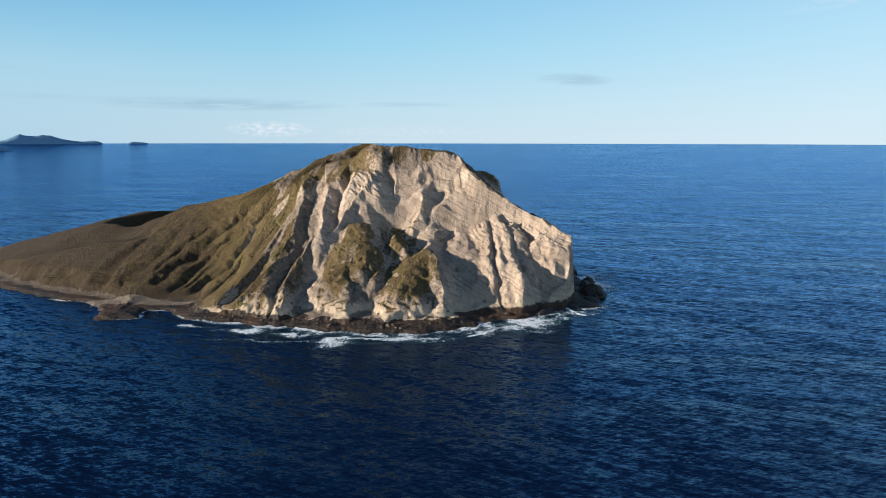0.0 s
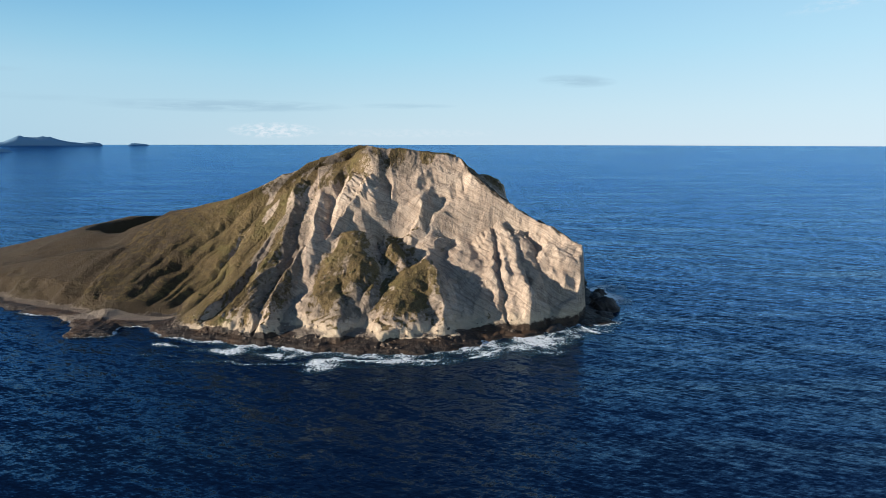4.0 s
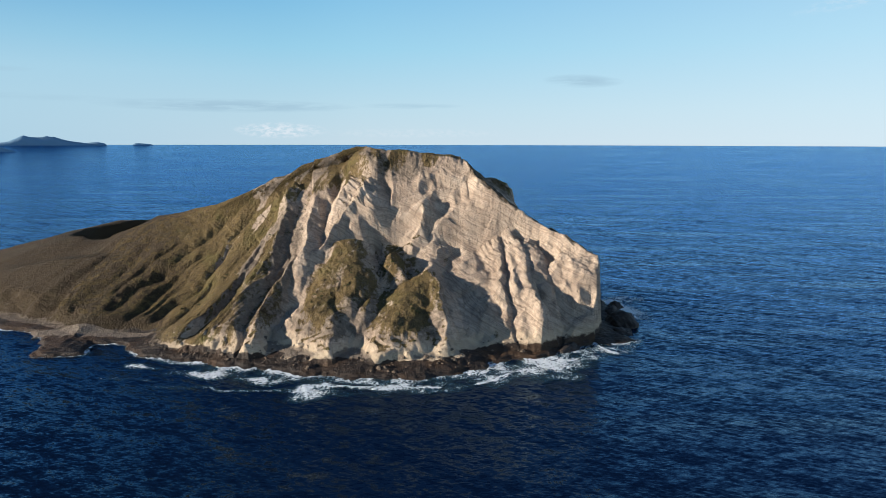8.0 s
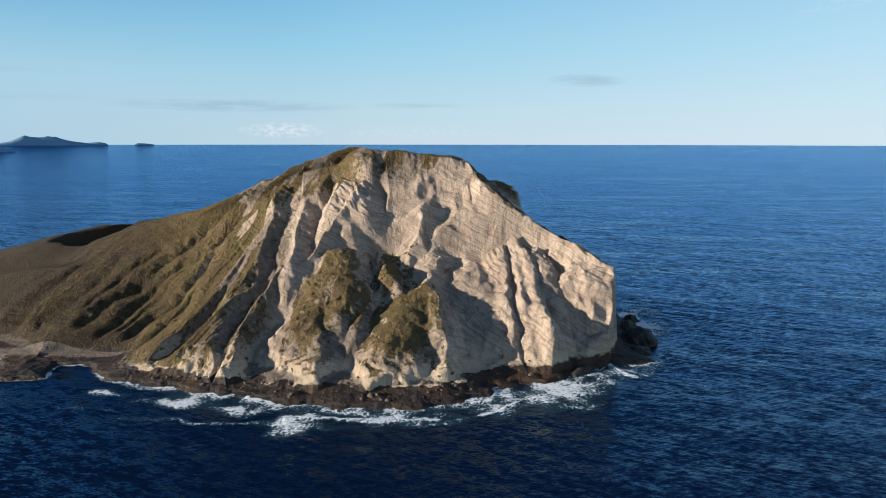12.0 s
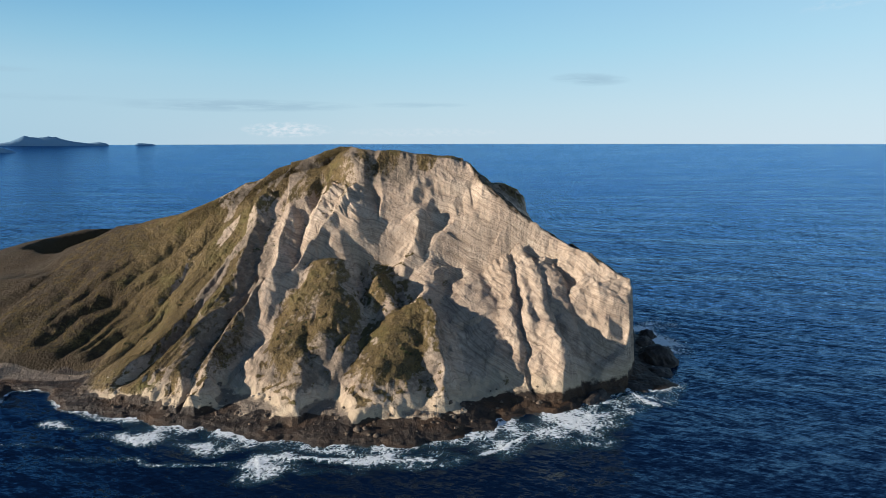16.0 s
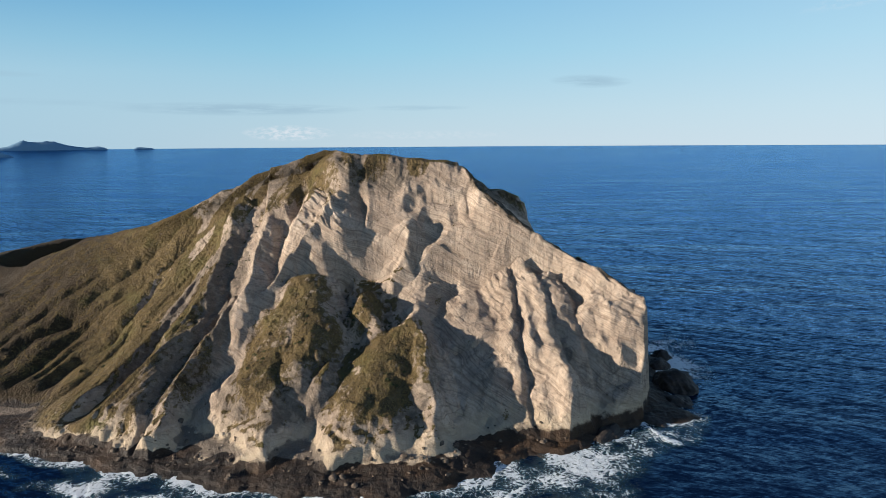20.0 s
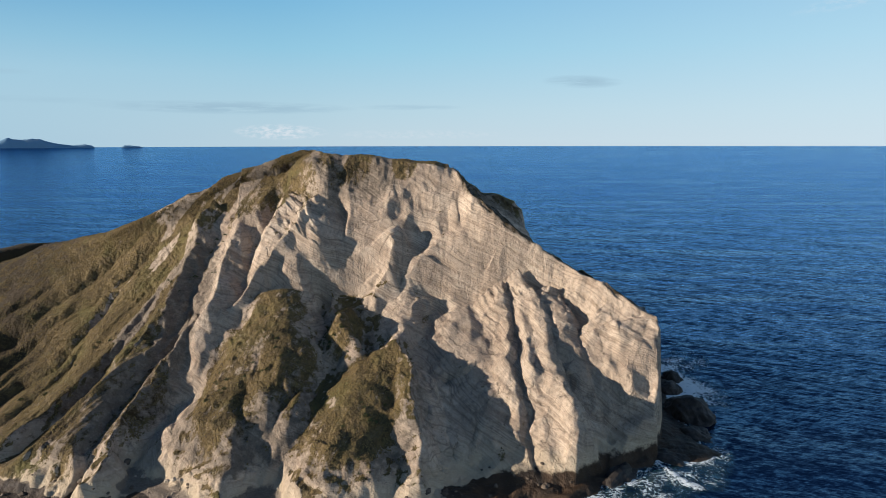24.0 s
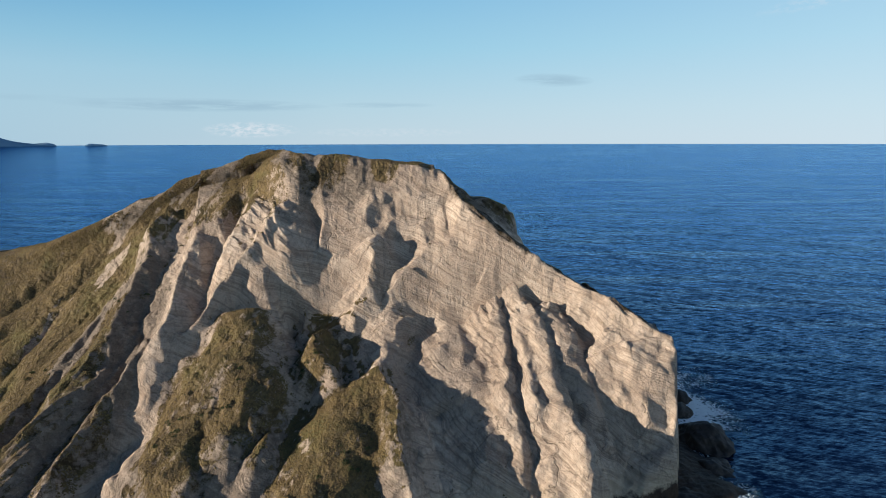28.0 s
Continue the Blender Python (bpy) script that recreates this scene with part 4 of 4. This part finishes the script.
def shrubs():
    rng = random.Random(31)
    kinds = [shrub_mesh(rng) for _ in range(4)]
    beds = [(-33, 4, 5, 14, 16), (-24, -8, 8, 5, 12), (-69, -28, 4, 12, 10), (-16, -52, 7, 16, 16), (-54, -30, 9, 18, 12), (-100, 40, 12, 22, 14), (-140, -10, 20, 25, 14)]
    for x0, y0, rx, ry, count in beds:
        for _ in range(count):
            x, y = x0 + rx * rng.uniform(-1, 1), y0 + ry * rng.uniform(-1, 1)
            size = rng.uniform(0.5, 1.2)
            ob = new("shrub", rng.choice(kinds))
            ob.location = lean(x, y, ground(x, y) - 0.15)
            ob.scale = (size, size, size * rng.uniform(0.6, 0.9))
            ob.rotation_euler = (0, 0, rng.uniform(0, 6))
            tagged(ob, "low dark green shrub on the rocky slope", "shrub", group="shrubs on the slopes")


shrubs()


# ---- surf along the shore ----
def foam_material():
    """White foam torn into lace where it is thin, over pale aerated water."""
    m, t, sh, place = material("sea_foam")
    amount = attribute(t, "foam")
    flow = t.nodes.new("ShaderNodeTexNoise")
    flow.inputs["Scale"].default_value, flow.inputs["Detail"].default_value = 0.22, 4.0
    t.links.new(place, flow.inputs["Vector"])
    bent = t.nodes.new("ShaderNodeVectorMath")
    bent.operation = "MULTIPLY_ADD"
    t.links.new(flow.outputs["Color"], bent.inputs[0])
    bent.inputs[1].default_value = (6.0, 6.0, 0.0)
    t.links.new(place, bent.inputs[2])
    net = node(t, "ShaderNodeTexVoronoi", Scale=0.55)
    net.feature = "DISTANCE_TO_EDGE"
    t.links.new(bent.outputs[0], net.inputs["Vector"])
    small = noise_tex(t, bent.outputs[0], 0.8, 7, 0.72)
    web = math_node(t, "SUBTRACT", 1.0, math_node(t, "MULTIPLY", net.outputs["Distance"], 2.2), True)
    lace = math_node(t, "ADD", math_node(t, "MULTIPLY", web, 0.36), math_node(t, "MULTIPLY", small, 1.25))
    level = math_node(t, "SUBTRACT", math_node(t, "ADD", lace, math_node(t, "MULTIPLY", amount, 0.68)), 1.18)
    white = ramp(t, level, [(0.0, 0.0), (0.26, 1.0)])
    milky = math_node(t, "MULTIPLY", ramp(t, amount, [(0.12, 0.0), (0.8, 1.0)]), 0.5)
    cover = math_node(t, "MAXIMUM", white, milky)
    colour = mix_colour(t, white, (0.045, 0.15, 0.20), mix_colour(t, small, (0.55, 0.63, 0.68), (0.90, 0.92, 0.93)))
    t.links.new(colour, sh.inputs["Base Color"])
    t.links.new(cover, sh.inputs["Alpha"])
    sh.inputs["Roughness"].default_value = 0.7
    bump(t, sh, math_node(t, "ADD", lace, small), 0.9, 0.6)
    return m


FOAM = foam_material()


def swell(x, y, line, wide):
    """How near each place lies to a line on the water."""
    best = np.full(x.shape, 1e9)
    for (ax, ay), (bx, by) in zip(line, line[1:]):
        dx, dy = bx - ax, by - ay
        t = np.clip(((x - ax) * dx + (y - ay) * dy) / (dx * dx + dy * dy), 0, 1)
        best = np.minimum(best, np.hypot(x - ax - t * dx, y - ay - t * dy))
    return np.exp(-(best / wide) ** 2)


def surf():
    """Lacy foam lying on the water along the shore, thick where the swell breaks."""
    step = 0.8
    x, y = np.meshgrid(np.arange(-300, 152, step), np.arange(-128, 100, step))
    d = -shore_distance(x + 6 * fbm(x / 11, y / 11, 4, 60), y + 6 * fbm(x / 11, y / 11, 4, 70))
    wide = 3.5 + 9 * np.exp(-((x + 30) / 52) ** 2) + 6 * np.exp(-((x + 120) / 40) ** 2) + 7 * np.exp(-((x - 104) / 12) ** 2) + 4 * fbm(x / 22, y / 22, 3, 400)
    wide = np.maximum(wide, 3)
    swirl = fbm(x / 9, y / 9, 4, 410)
    wx, wy = x + 5 * swirl, y + 5 * fbm(x / 9, y / 9, 4, 415)
    dense = 1.05 * np.clip(1.1 - np.maximum(d, 0) / wide, 0, 1) ** 0.7
    for px, py, rx, ry, turn, much in ((-58, -102, 11, 16, -25, 0.9), (50, -70, 30, 17, 20, 0.98), (76, -52, 20, 12, 30, 0.95), (98, -46, 12, 8, 30, 0.8), (60, -84, 26, 8, 12, 0.42), (128, 62, 24, 14, 35, 0.95),
                                       (123, 26, 15, 24, 0, 1.15), (-8, -99, 28, 6, 2, 0.8), (119, 46, 10, 27, 8, 1.1), (-75, -103, 60, 3, -4, 0.55), (24, -90, 12, 9, 20, 0.7), (-152, -72, 17, 5, -12, 0.62), (-114, -82, 20, 6, -8, 0.72), (-84, -90, 16, 6, -8, 0.8), (-147, -88, 20, 2, -8, 0.4), (-128, -98, 14, 1.6, -6, 0.4)):
        c, s = math.cos(radians(turn)), math.sin(radians(turn))
        u, v = ((wx - px) * c + (wy - py) * s) / rx, (-(wx - px) * s + (wy - py) * c) / ry
        dense = np.maximum(dense, much * np.clip(1.25 - np.hypot(u, v) ** 1.5, 0, 1))
    crest = np.maximum(0.95 * swell(wx, wy, [(84, -34), (86, -42), (91, -54)], 2.6), swell(wx, wy, [(16, -97), (26, -93), (32, -83)], 2.0))
    crest = np.maximum(crest, 0.9 * swell(wx, wy, [(-62, -96), (-44, -100), (-22, -101), (-4, -99)], 1.8))
    dense = np.maximum(dense * (0.8 + 0.9 * swirl), crest)
    dense = np.clip(dense, 0, 1.1)
    keep = (d > -3.0) & (dense > 0.06)
    z = 0.16 + 0.3 * np.clip(dense, 0, 1) * (0.6 + fbm(x / 2, y / 2, 2, 450)) + 0.35 * crest
    idx = np.arange(x.size).reshape(x.shape)
    quads = np.stack([idx[:-1, :-1], idx[:-1, 1:], idx[1:, 1:], idx[1:, :-1]], -1)[keep[:-1, :-1]]
    used, inverse = np.unique(quads, return_inverse=True)
    spots = np.stack([x.reshape(-1)[used], y.reshape(-1)[used], z.reshape(-1)[used]], -1)
    me = sheet("sea_foam", spots, inverse.reshape(-1, 4), [FOAM], True, None, (("foam", dense.reshape(-1)[used]),))
    tagged(new("sea_foam", me), "white lacy surf breaking along the rocky shore", "foam", kind="stuff")


surf()


# ---- land on the horizon ----
def far_island(az, dist, width, depth, profile, label):
    """A long low island far away; profile: (part of its width, height)."""
    foot = 85.5 * max(0, (dist - 1200) / 3480) ** 2
    us, hs = [p for p, _ in profile], [h for _, h in profile]
    nu, nv = 90, 14
    u, v = np.meshgrid(np.linspace(0, 1, nu), np.linspace(-1, 1, nv))
    h = np.interp(u, us, hs) * (1 - v * v) ** 0.6
    h = h * (1 + 0.25 * fbm(u * 8, v * 2, 4, int(width))) - 2.0
    verts = np.stack([(u - 0.5) * width, v * depth, h], -1).reshape(-1, 3)
    idx = np.arange(nu * nv).reshape(nv, nu)
    quads = np.stack([idx[:-1, :-1], idx[:-1, 1:], idx[1:, 1:], idx[1:, :-1]], -1).reshape(-1, 4)
    ob = new("far_island", sheet("far_island", verts, quads, [DISTANT]))
    ob.location = (dist * math.sin(radians(az)), dist * math.cos(radians(az)) - 200, foot)
    ob.rotation_euler = (0, 0, -radians(az))
    return tagged(ob, label, "island", group="islands on the horizon")


far_island(-33.0, 4640, 660, 60, [(0, 2), (0.18, 24), (0.3, 58), (0.42, 54), (0.55, 52), (0.66, 30), (0.82, 15), (0.93, 22), (0.98, 16), (1, 4)], "hazy blue hilly island on the horizon")
far_island(-37.0, 3950, 230, 40, [(0, 12), (0.5, 36), (0.75, 24), (1, 2)], "hazy blue hilly island on the horizon")
far_island(-26.2, 4650, 130, 30, [(0, 4), (0.15, 15), (0.6, 12), (0.8, 10), (1, 3)], "low flat hazy islet on the horizon")
